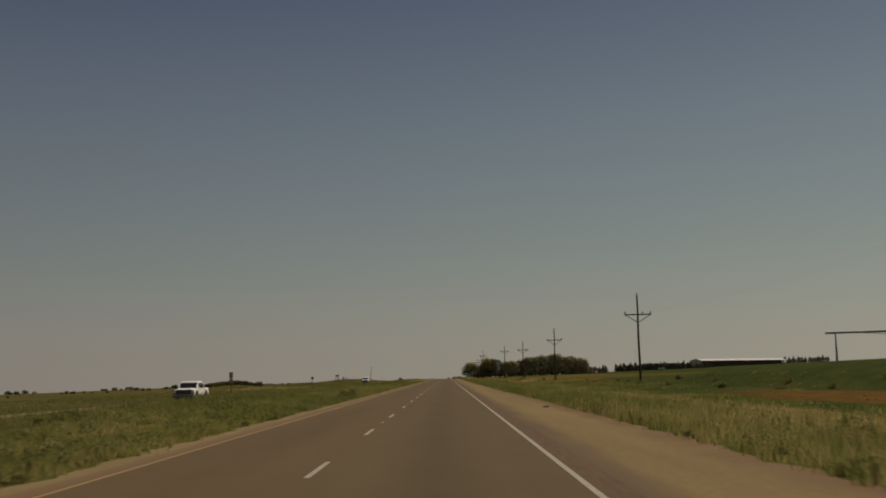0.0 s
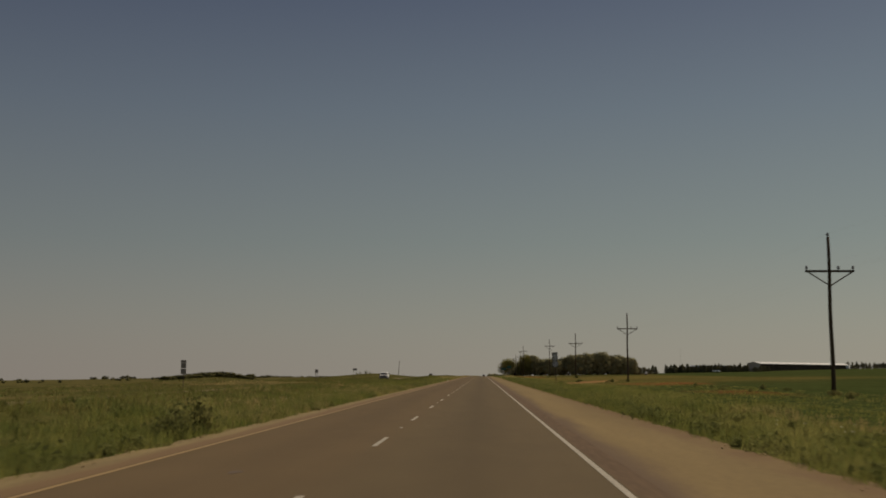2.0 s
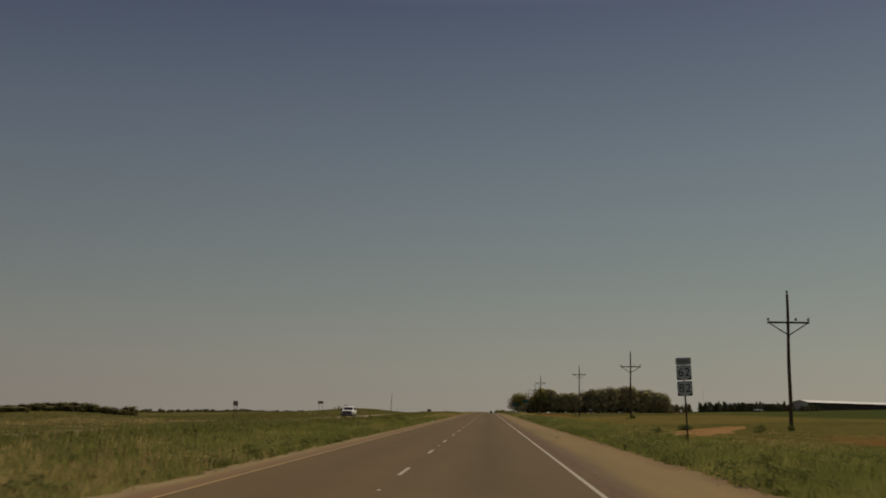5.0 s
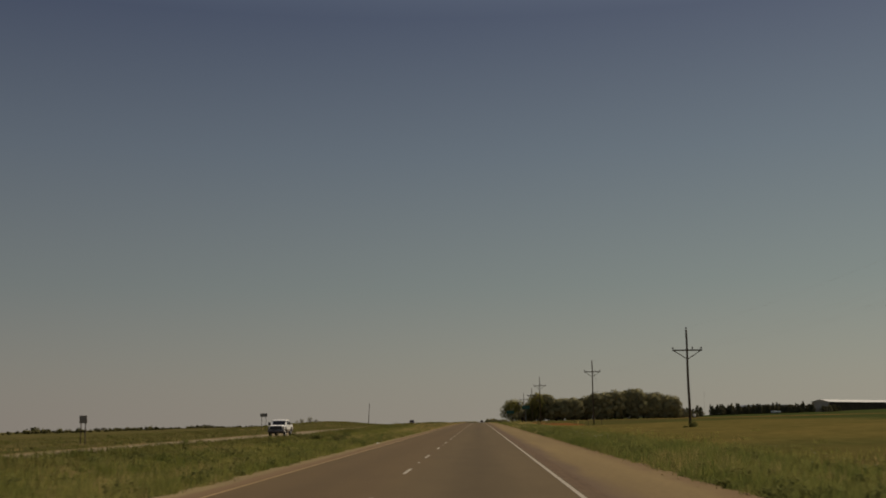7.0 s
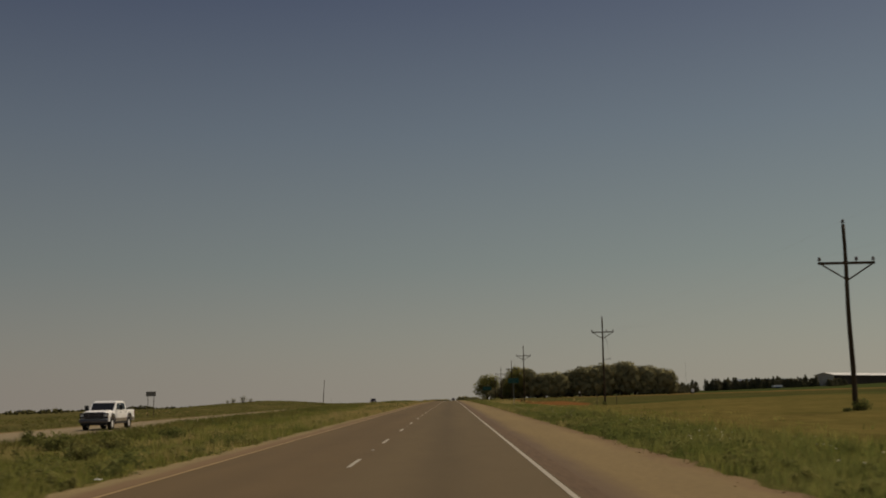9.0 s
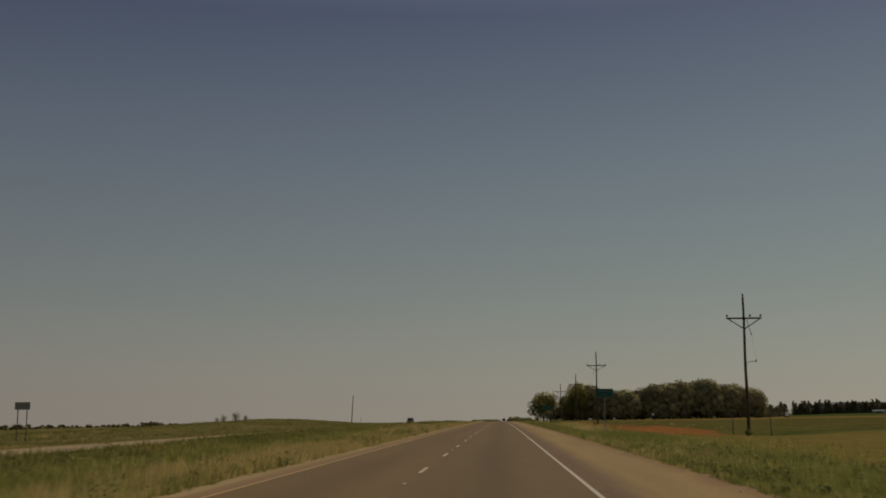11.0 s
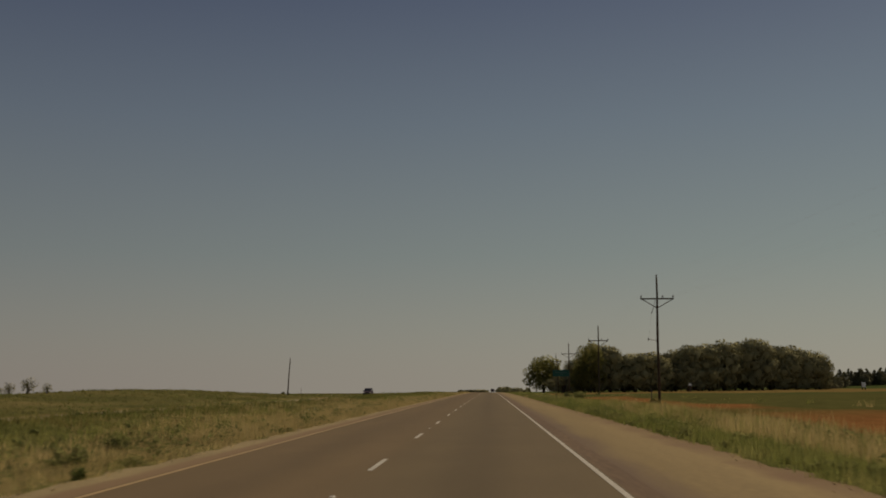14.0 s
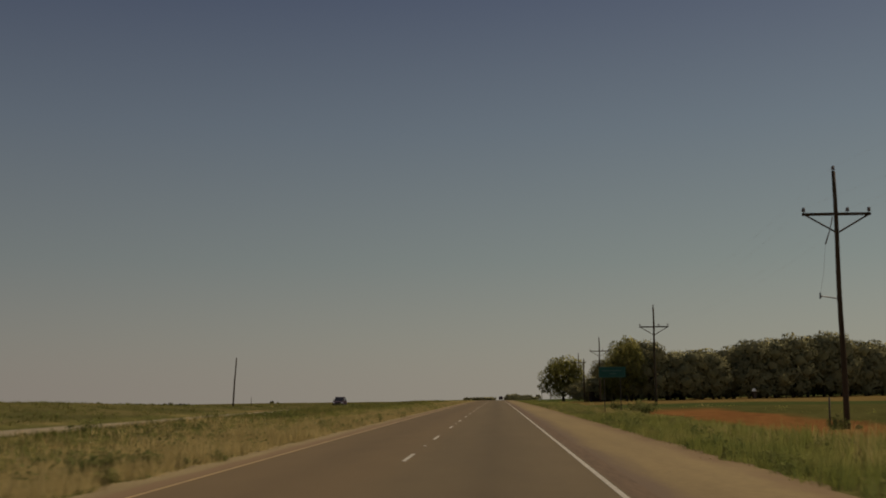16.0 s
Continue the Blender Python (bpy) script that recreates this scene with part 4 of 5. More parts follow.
# a broad bush at the median's edge
for x, y, s in ((-7.35, 83.4, 1.05), (-7.5, 81.7, 0.8), (-8.1, 85.0, 0.9)):
    planted(weeds[1], x, y, rt.uniform(0, 360), s, s * 1.65)

# taller weed clumps in the median and beyond the verge
for x, y, s in ((-8.8, 467.3, 0.8), (-8.1, 467.8, 0.7), (-9.2, 466.6, 0.8), (-7.7, 469.0, 0.4), (-8.7, 475.5, 0.55), (-14.4, 289.0, 1.0), (-11.7, 283.6, 0.9), (-12.4, 289.4, 0.95), (-16.9, 293.0, 0.9),
                (-13.2, 301.0, 0.9), (11.6, 528.0, 1.2), (12.3, 535.0, 1.3), (12.9, 544.0, 1.3), (11.8, 552.0, 1.2), (-9.6, 404.0, 0.6), (-9.1, 411.0, 0.7), (-10.6, 418.0, 0.7)):
    planted(weeds[1], x, y, rt.uniform(0, 360), s, s * 1.25)

# weeds along the red soil at the field's edge
for i in range(26):
    s = rt.uniform(0.35, 0.8)
    planted(weeds[i % 2], 21.6 + 1.4 * math.sin(i * 1.7) + rt.uniform(-0.7, 0.7), 52 + 4.6 * i + rt.uniform(-2.5, 2.5), rt.uniform(0, 360), s * 1.2, s)

# a long low brush line on the far pasture
by = np.sort(rng.uniform(150, 760, 900))
by = by[(by > 390) | (rng.random(900) < 0.10)]
bx = -88 - 14 * waves(by * 0.2, by * 0.5) - rng.uniform(0, 16, len(by))
tall = rng.uniform(0.12, 0.50, len(by)) * np.clip(0.9 + waves(by * 2.3, bx), 0.25, 1.6) * np.interp(by, [230, 270, 520, 600], [0.8, 1.1, 1.1, 0.8])
cs = np.stack([bx, by, land_z(bx, by) + tall * 0.6], -1)
tagged(tag_mesh("brush_line", leaf_cloud("brush_line", cs, tall * 1.1, 13000, 0.16, 88, 1.0, 0.75), LEAF_SHRUB), "low dark brush along the far pasture", "brush", kind="stuff")

# ---- farm buildings and gear ----


def long_shed(ax, ay, bx, by, width, eave, ridge, base):
    """A long low shed whose ridge runs from a to b."""
    L = math.hypot(bx - ax, by - ay)
    s = thing("farm_shed", "long low dark farm shed with pale metal roof", "shed", pose(ax, ay, base, 0, 0, math.degrees(math.atan2(by - ay, bx - ax))))
    w = width / 2
    for y0, y1 in ((-w, -w + 0.2), (w - 0.2, w)):
        part("wall", box(bmesh.new(), (0.2, y0, -3.0), (L - 0.2, y1, eave), 0.02), WALL_DARK, s)
    for x0, x1 in ((0.0, 0.2), (L - 0.2, L)):
        bm = bmesh.new()
        pts = [(-w, -3.0), (w, -3.0), (w, eave), (0, ridge - 0.1), (-w, eave)]
        a = [bm.verts.new((x0, p, q)) for p, q in pts]
        b = [bm.verts.new((x1, p, q)) for p, q in pts]
        bm.faces.new(a)
        bm.faces.new(b[::-1])
        for i in range(5):
            bm.faces.new((a[i], b[i], b[(i + 1) % 5], a[(i + 1) % 5]))
        bmesh.ops.recalc_face_normals(bm, faces=bm.faces)
        part("gable_wall", bm, GABLE_METAL, s, "pale ribbed metal gable wall")
    for sgn in (-1, 1):
        bm = bmesh.new()
        n = int(L / 1.5)
        for i in range(n):
            x0, x1 = -0.6 + (L + 1.2) * i / n, -0.6 + (L + 1.2) * (i + 1) / n - 0.03
            q = [(x0, sgn * (w + 0.6), eave - 0.2), (x1, sgn * (w + 0.6), eave - 0.2), (x1, 0, ridge), (x0, 0, ridge)]
            vs = [bm.verts.new(p) for p in q]
            ws = [bm.verts.new((p[0], p[1], p[2] + 0.08)) for p in q]
            bm.faces.new(vs)
            bm.faces.new(ws[::-1])
            for k in range(4):
                bm.faces.new((vs[k], ws[k], ws[(k + 1) % 4], vs[(k + 1) % 4]))
        bmesh.ops.recalc_face_normals(bm, faces=bm.faces)
        part("roof", bm, ROOF_METAL, s, "pale sheet metal roof slope")
    return s


long_shed(173.8, 752.6, 268.3, 867.1, 9, 3.8, 4.9, 3.9)


def cross_shed(x, y, turn):
    """A shed behind the windbreak, of which the pale roof shows."""
    s = thing("farm_building", "low farm building with a pale roof behind cedars", "shed", on_land(x, y, turn))
    part("wall", box(bmesh.new(), (-13, -5, -1.0), (13, 5, 3.3), 0.03), WALL_DARK, s)
    part("roof", prism(bmesh.new(), [(-13.5, 3.31), (13.5, 3.31), (12.6, 4.4), (-12.6, 4.4)], -5.6, 5.6), ROOF_METAL, s, "pale metal roof")
    return s


cross_shed(152, 776, 10)


def radio_mast(x, y, h):
    s = thing("radio_mast", "thin grey lattice radio mast far behind the fields", "mast", on_land(x, y))
    for k in range(3):
        a = 2.094 * k
        part("leg", rod(bmesh.new(), (0.5 * math.cos(a), 0.5 * math.sin(a), -0.5), (0.2 * math.cos(a), 0.2 * math.sin(a), h), 0.022, seg=5), TAN_METAL, s)
    bm = bmesh.new()
    n = 22
    for i in range(n):
        a, b = 2.094 * i, 2.094 * (i + 1)
        f0, f1 = 0.5 - 0.3 * i / n, 0.5 - 0.3 * (i + 1) / n
        rod(bm, (f0 * math.cos(a), f0 * math.sin(a), h * i / n), (f1 * math.cos(b), f1 * math.sin(b), h * (i + 1) / n), 0.012, seg=4)
    part("bracing", bm, TAN_METAL, s)
    return s


radio_mast(222, 1270, 28)


def stock_trailer(x, y, turn, L, w, h, label):
    s = thing("trailer", label, "trailer", on_land(x, y, turn))
    part("body", box(bmesh.new(), (-L / 2, -w / 2, 0.55), (L / 2, w / 2, 0.55 + h), 0.08), TRAILER_WHITE, s)
    part("hitch", rod(bmesh.new(), (L / 2 - 0.05, 0, 0.6), (L / 2 + 1.1, 0, 0.55), 0.05), STEEL, s)
    for sx in (-0.4, 0.4):
        for sy in (-1, 1):
            part("wheel", rod(bmesh.new(), (sx, sy * (w / 2 - 0.22), 0.35), (sx, sy * (w / 2), 0.35), 0.37, seg=16), SIGN_BLACK, s)
    return s


stock_trailer(256, 820.5, 60, 4.6, 2.0, 1.9, "small white trailer parked at the long shed")
stock_trailer(145.3, 731, 8, 4.4, 1.8, 0.75, "low white trailer parked before the cedars")
stock_trailer(90, 652, 70, 1.2, 0.9, 1.2, "small white box trailer beside the grove")


def pivot_irrigator(x, y, turn):
    """One span of a wheeled irrigation pipe on towers."""
    s = thing("pivot_irrigator", "long wheeled irrigation pipe on steel towers", "irrigator", on_land(x, y, turn))
    z = 3.6
    bm = bmesh.new()
    rod(bm, (-0.75, 0, z), (48, 0, z + 0.25), 0.10, seg=10)
    part("pipe", bm, STEEL, s)
    for k, tx in enumerate((0.0, 44.0)):
        bm = bmesh.new()
        g = 0.022 * tx
        rod(bm, (tx, -0.25, 0.5 + g), (tx, 0, z), 0.045)
        rod(bm, (tx, 0.25, 0.5 + g), (tx, 0, z), 0.045)
        rod(bm, (tx, -1.6, 0.5 + g), (tx, 1.6, 0.5 + g), 0.05)
        part("tower", bm, STEEL, s)
        for sy in (-1.6, 1.6):
            bm = bmesh.new()
            rod(bm, (tx - 0.12, sy, 0.5 + g), (tx + 0.12, sy, 0.5 + g), 0.5, seg=18)
            part("wheel", bm, OLD_TYRE, s, "dusty olive tractor-tread tyre")
    bm = bmesh.new()
    for k in range(7):
        a, b = 6.0 * k + 1, 6.0 * k + 7
        drop = lambda q: z - 1.0 * math.sin(math.pi * min(1, max(0, (q - 1) / 42)))
        rod(bm, (a, 0, drop(a)), (b, 0, drop(b)), 0.02, seg=5)
        rod(bm, (b - 0.2, 0, drop(b)), (b - 0.2, 0, z), 0.02, seg=5)
    part("truss", bm, STEEL, s)
    return s


pivot_irrigator(29.7, 82, -4)


def low_shed(x, y):
    s = thing("low_shed", "small dark wooden shed at the edge of the grove", "shed", on_land(x, y, 8))
    part("wall", box(bmesh.new(), (-1.7, -1.2, -0.3), (1.7, 1.2, 1.75), 0.03), WALL_DARK, s)
    part("roof", box(bmesh.new(), (-1.9, -1.4, 1.75), (1.9, 1.4, 1.87), 0.03), WALL_DARK, s).matrix_basis = pose(0, 0, 0.02, 3, 0, 0)
    return s


low_shed(19.5, 652)


def white_hut(x, y):
    """A small hut before the grove, whose white roof catches the sun."""
    s = thing("garden_hut", "small hut with white metal roof before the grove", "shed", on_land(x, y, 12))
    part("wall", box(bmesh.new(), (-0.6, -0.5, -0.3), (0.6, 0.5, 1.6), 0.02), WALL_DARK, s)
    part("door", box(bmesh.new(), (-0.3, -0.53, 0.0), (0.3, -0.503, 1.45), 0.008), POST_DARK, s, "dark plank door")
    part("roof", prism(bmesh.new(), [(-0.75, 1.6), (0.75, 1.6), (0.7, 1.68), (0.0, 2.25), (-0.7, 1.68)], -0.65, 0.65), TRAILER_WHITE, s, "white metal roof")
    return s


white_hut(47.0, 643.5).scale = (0.5, 0.5, 0.85)

# ---- vehicles on the opposite carriageway ----


def paint(name, colour, rough=0.3, coat=0.2):
    m, n, l, b = material(name, rough, 0, 0.5)
    c = mix(n, l, 0.35, colour, ramp(n, l, noise_node(n, l, 1.5, 4), [(0.3, (0.82, 0.80, 0.76)), (0.7, (1.0, 1.0, 1.0))]), "MULTIPLY")
    l.new(c, b.inputs["Base Color"])
    b.inputs["Coat Weight"].default_value = coat
    b.inputs["Specular IOR Level"].default_value = 0.5 if coat else 0.2
    return m


CAR_WHITE = paint("white_car_paint", (0.80, 0.79, 0.76))
CAR_DARK = paint("dark_violet_car_paint", (0.022, 0.008, 0.016), 0.6, 0.0)
CAR_TAUPE = paint("taupe_lower_car_paint", (0.20, 0.17, 0.13), 0.4)
CAR_GLASS = speckled("dark_tinted_glass", (0.010, 0.010, 0.011), (0.014, 0.014, 0.015), 1, rough=0.12, spec=0.3)
CAR_TRIM = speckled("black_plastic_trim", (0.018, 0.018, 0.020), (0.03, 0.03, 0.032), 4, rough=0.55)
CHROME = speckled("bright_chrome", (0.72, 0.72, 0.71), (0.84, 0.84, 0.83), 4, rough=0.35, metal=0.2, spec=0.5)
# chrome of the pickup's front, with that side's shade put into the colour
SHADE_CHROME = speckled("shade_toned_chrome", (0.10, 0.095, 0.10), (0.16, 0.15, 0.155), 4, rough=0.35, metal=0.5)
TYRE = speckled("tyre_rubber", (0.016, 0.015, 0.014), (0.028, 0.026, 0.024), 6, rough=0.9)
LAMP_CLEAR = speckled("clear_lamp_lens", (0.55, 0.55, 0.52), (0.7, 0.7, 0.68), 5, rough=0.1, spec=0.6)
LAMP_RED = speckled("red_lamp_lens", (0.25, 0.01, 0.01), (0.35, 0.02, 0.015), 5, rough=0.2)


def side_form(outline, half, crown=None, bevel=0.05):
    """A side outline (x along the car, z up) given its width; crown narrows it above a height: (z, z top, narrowing)."""
    bm = prism(bmesh.new(), outline, -half, half)
    if crown:
        z0, z1, k = crown
        for v in bm.verts:
            u = min(1, max(0, (v.co.z - z0) / (z1 - z0)))
            v.co.y *= 1 - k * u
    if bevel:
        es = [e for e in bm.edges if abs(e.verts[0].co.y - e.verts[1].co.y) < 0.2 and abs(abs(e.verts[0].co.y) - half) < half * 0.4]
        bmesh.ops.bevel(bm, geom=es, offset=bevel, segments=2, affect="EDGES", profile=0.6)
    return bm


def arch(cx, r, z):
    """The points of a wheel arch, from front to back, along the sill at z."""
    return [(cx - r * math.cos(radians(a)), z + r * math.sin(radians(a))) for a in range(0, 181, 20)]


def wheel(parent, x, y, r, w, rim_mat):
    bm = bmesh.new()
    rings = [(-w / 2, r * 0.62), (-w / 2, r * 0.93), (-w / 2 + 0.04, r), (w / 2 - 0.04, r), (w / 2, r * 0.93), (w / 2, r * 0.62)]
    seg = 22
    vs = [[bm.verts.new((x + rr * math.cos(2 * math.pi * k / seg), y + o, r + rr * math.sin(2 * math.pi * k / seg))) for k in range(seg)] for o, rr in rings]
    for a, b in zip(vs, vs[1:] + vs[:1]):
        for k in range(seg):
            bm.faces.new((a[k], a[(k + 1) % seg], b[(k + 1) % seg], b[k]))
    bmesh.ops.recalc_face_normals(bm, faces=bm.faces)
    tyre = part("wheel", bm, TYRE, parent, "black tyre with bright rim", smooth=True)
    bm = bmesh.new()
    s = 1 if y > 0 else -1
    rod(bm, (x, y - s * w * 0.4, r), (x, y + s * w * 0.36, r), r * 0.69, seg=20)
    part("rim", bm, rim_mat, tyre, "bright alloy rim")
    bm = bmesh.new()
    for k in range(6):
        a = 2 * math.pi * k / 6
        rod(bm, (x + 0.3 * r * math.cos(a), y + s * w * 0.35, r + 0.3 * r * math.sin(a)), (x + 0.3 * r * math.cos(a), y + s * w * 0.375, r + 0.3 * r * math.sin(a)), 0.035, seg=6)
    rod(bm, (x, y + s * w * 0.3, r), (x, y + s * w * 0.42, r), r * 0.2, seg=12)
    part("hub", bm, rim_mat, tyre)


def side_pane(bm, pts, half, crown, side, out=0.012):
    z0, z1, k = crown
    for s in (side,):
        f = []
        for x, z in pts:
            u = min(1, max(0, (z - z0) / (z1 - z0)))
            f.append(((x, s * (half * (1 - k * u) + out), z), (x, s * (half * (1 - k * u) - 0.01), z)))
        a = [bm.verts.new(p) for p, _ in f]
        b = [bm.verts.new(q) for _, q in f]
        bm.faces.new(a)
        bm.faces.new(b[::-1])
        for i in range(len(a)):
            j = (i + 1) % len(a)
            bm.faces.new((a[i], b[i], b[j], a[j]))
    bmesh.ops.recalc_face_normals(bm, faces=bm.faces)
    return bm


def pickup(m):
    v = thing("pickup_truck", "white crew cab pickup truck with large dark grille and chrome wheels", "pickup truck", m, "white pickup trucks")
    r, half = 0.44, 1.0
    low = 0.56
    out = [(-2.98, low), *arch(-2.05, 0.53, low), *arch(1.80, 0.53, low), (3.08, low), (3.12, 0.75), (3.12, 1.36), (1.30, 1.36), (1.28, 1.30), (-1.45, 1.30), (-2.2, 1.24), (-2.85, 1.18), (-3.02, 1.06)]
    part("body", side_form(out, half, (0.95, 1.42, 0.05), 0.06), CAR_WHITE, v)
    hood = side_form([(-3.0, 1.02), (-1.25, 1.2), (-1.22, 1.36), (-1.7, 1.37), (-2.5, 1.33), (-2.92, 1.24)], 0.80, (1.1, 1.4, 0.10), 0.07)
    part("bonnet", hood, CAR_WHITE, v, "raised white bonnet")
    crown = (1.28, 2.0, 0.16)
    cab = [(-1.45, 1.28), (1.29, 1.28), (1.20, 1.72), (1.10, 1.94), (0.7, 2.0), (-0.35, 2.01), (-0.72, 1.95)]
    part("cab", side_form(cab, half * 0.965, crown, 0.07), CAR_WHITE, v)
    part("windscreen", box(bmesh.new(), (-0.44, -0.78, -0.014), (0.36, 0.78, 0.014), 0.012), CAR_GLASS, v).matrix_basis = pose(-1.10, 0, 1.61, 0, -43, 0)
    for s in (-1, 1):
        part("side_window", side_pane(bmesh.new(), [(-1.12, 1.40), (-0.16, 1.40), (-0.16, 1.84), (-0.66, 1.84), (-0.82, 1.76)], half * 0.965, crown, s), CAR_GLASS, v)
        part("side_window", side_pane(bmesh.new(), [(0.02, 1.40), (0.98, 1.40), (0.92, 1.78), (0.84, 1.84), (0.02, 1.84)], half * 0.965, crown, s), CAR_GLASS, v)
        part("lower_trim", side_pane(bmesh.new(), [(-1.44, 0.57), (1.20, 0.57), (1.20, 0.80), (-1.44, 0.80)], half, crown, s, 0.010), CAR_TAUPE, v, "taupe lower body panel")
        part("lower_trim", side_pane(bmesh.new(), [(2.40, 0.57), (3.06, 0.57), (3.09, 0.80), (2.32, 0.80)], half, crown, s, 0.010), CAR_TAUPE, v, "taupe lower body panel")
        for x in (-1.38, -0.07, 1.10, 1.33):
            part("door_seam", side_pane(bmesh.new(), [(x - 0.010, 0.82), (x + 0.010, 0.82), (x + 0.010, 1.26), (x - 0.010, 1.26)], half * 0.985, (0.95, 1.42, 0.05), s, 0.018), CAR_TRIM, v)
        for x in (-2.05, 1.80):
            bm = bmesh.new()
            pts = [(x - q * math.cos(radians(a)), 0.56 + q * math.sin(radians(a))) for q, rng_ in ((0.53, range(0, 181, 20)), (0.60, range(180, -1, -20))) for a in rng_]
            part("wheel_arch_trim", side_pane(bm, pts, half, (0.95, 1.42, 0.05), s, 0.03), CAR_TRIM, v, "dark wheel arch lip")
            wheel(v, x, s * 0.87, r, 0.27, CHROME)
    part("rear_window", box(bmesh.new(), (-0.012, -0.7, -0.2), (0.012, 0.7, 0.2), 0.01), CAR_GLASS, v).matrix_basis = pose(1.26, 0, 1.60, 0, -13, 0)
    part("bed_floor", box(bmesh.new(), (1.40, -0.86, 1.362), (3.04, 0.86, 1.372)), CAR_TRIM, v, "dark bed liner")
    part("grille", box(bmesh.new(), (-3.07, -0.66, 0.80), (-2.95, 0.66, 1.24), 0.03), CAR_TRIM, v, "large dark grille")
    for z in (0.90, 1.02, 1.14):
        part("grille_bar", box(bmesh.new(), (-3.10, -0.62, z - 0.018), (-3.05, 0.62, z + 0.018), 0.008), SHADE_CHROME, v, "chrome grille bar toned dark for shade")
    for y in (-0.36, 0.36):
        part("grille_post", box(bmesh.new(), (-3.105, y - 0.03, 0.83), (-3.055, y + 0.03, 1.21), 0.008), SHADE_CHROME, v, "chrome grille post toned dark for shade")
    part("front_bumper", box(bmesh.new(), (-3.22, -1.0, 0.52), (-2.96, 1.0, 0.76), 0.06), SHADE_CHROME, v, "chrome front bumper toned dark for shade")
    part("valance", box(bmesh.new(), (-3.12, -0.9, 0.36), (-2.92, 0.9, 0.52), 0.04), CAR_TRIM, v, "black lower valance")
    part("rear_bumper", box(bmesh.new(), (3.08, -0.95, 0.54), (3.25, 0.95, 0.74), 0.04), CHROME, v, "chrome rear bumper")
    for s in (-1, 1):
        lamp = part("headlight", box(bmesh.new(), (-3.05, s * 0.83 - 0.15, 0.82), (-2.90, s * 0.83 + 0.155, 1.18), 0.04), CAR_TRIM, v, "dark headlight housing")
        part("lens", box(bmesh.new(), (-3.07, s * 0.83 - 0.10, 0.93), (-3.02, s * 0.83 + 0.10, 1.10), 0.02), LAMP_CLEAR, lamp, "clear headlight lens")
        part("tail_light", box(bmesh.new(), (3.09, s * 0.90 - 0.08, 0.90), (3.14, s * 0.90 + 0.08, 1.30), 0.02), LAMP_RED, v, "red tail light")
        mir = part("mirror", box(bmesh.new(), (-1.02, s * 1.22 - 0.13, 1.36), (-0.86, s * 1.22 + 0.13, 1.70), 0.04), CAR_TRIM, v, "black towing mirror")
        part("mirror_arm", rod(bmesh.new(), (-0.92, s * 0.92, 1.42), (-0.94, s * 1.14, 1.44), 0.03), CAR_TRIM, mir)
        for x in (-0.30, 0.88):
            part("door_handle", box(bmesh.new(), (x - 0.10, s * 0.985 - 0.02, 1.17), (x + 0.10, s * 0.985 + 0.02, 1.21), 0.01), CAR_TRIM, v, "black door handle")
        part("running_board", box(bmesh.new(), (-1.4, s * 0.97 - 0.09, 0.42), (1.15, s * 0.97 + 0.09, 0.49), 0.02), CAR_TRIM, v)
    part("underbody", box(bmesh.new(), (-2.9, -0.7, 0.44), (2.9, 0.7, 0.60), 0.03), CAR_TRIM, v)
    return v


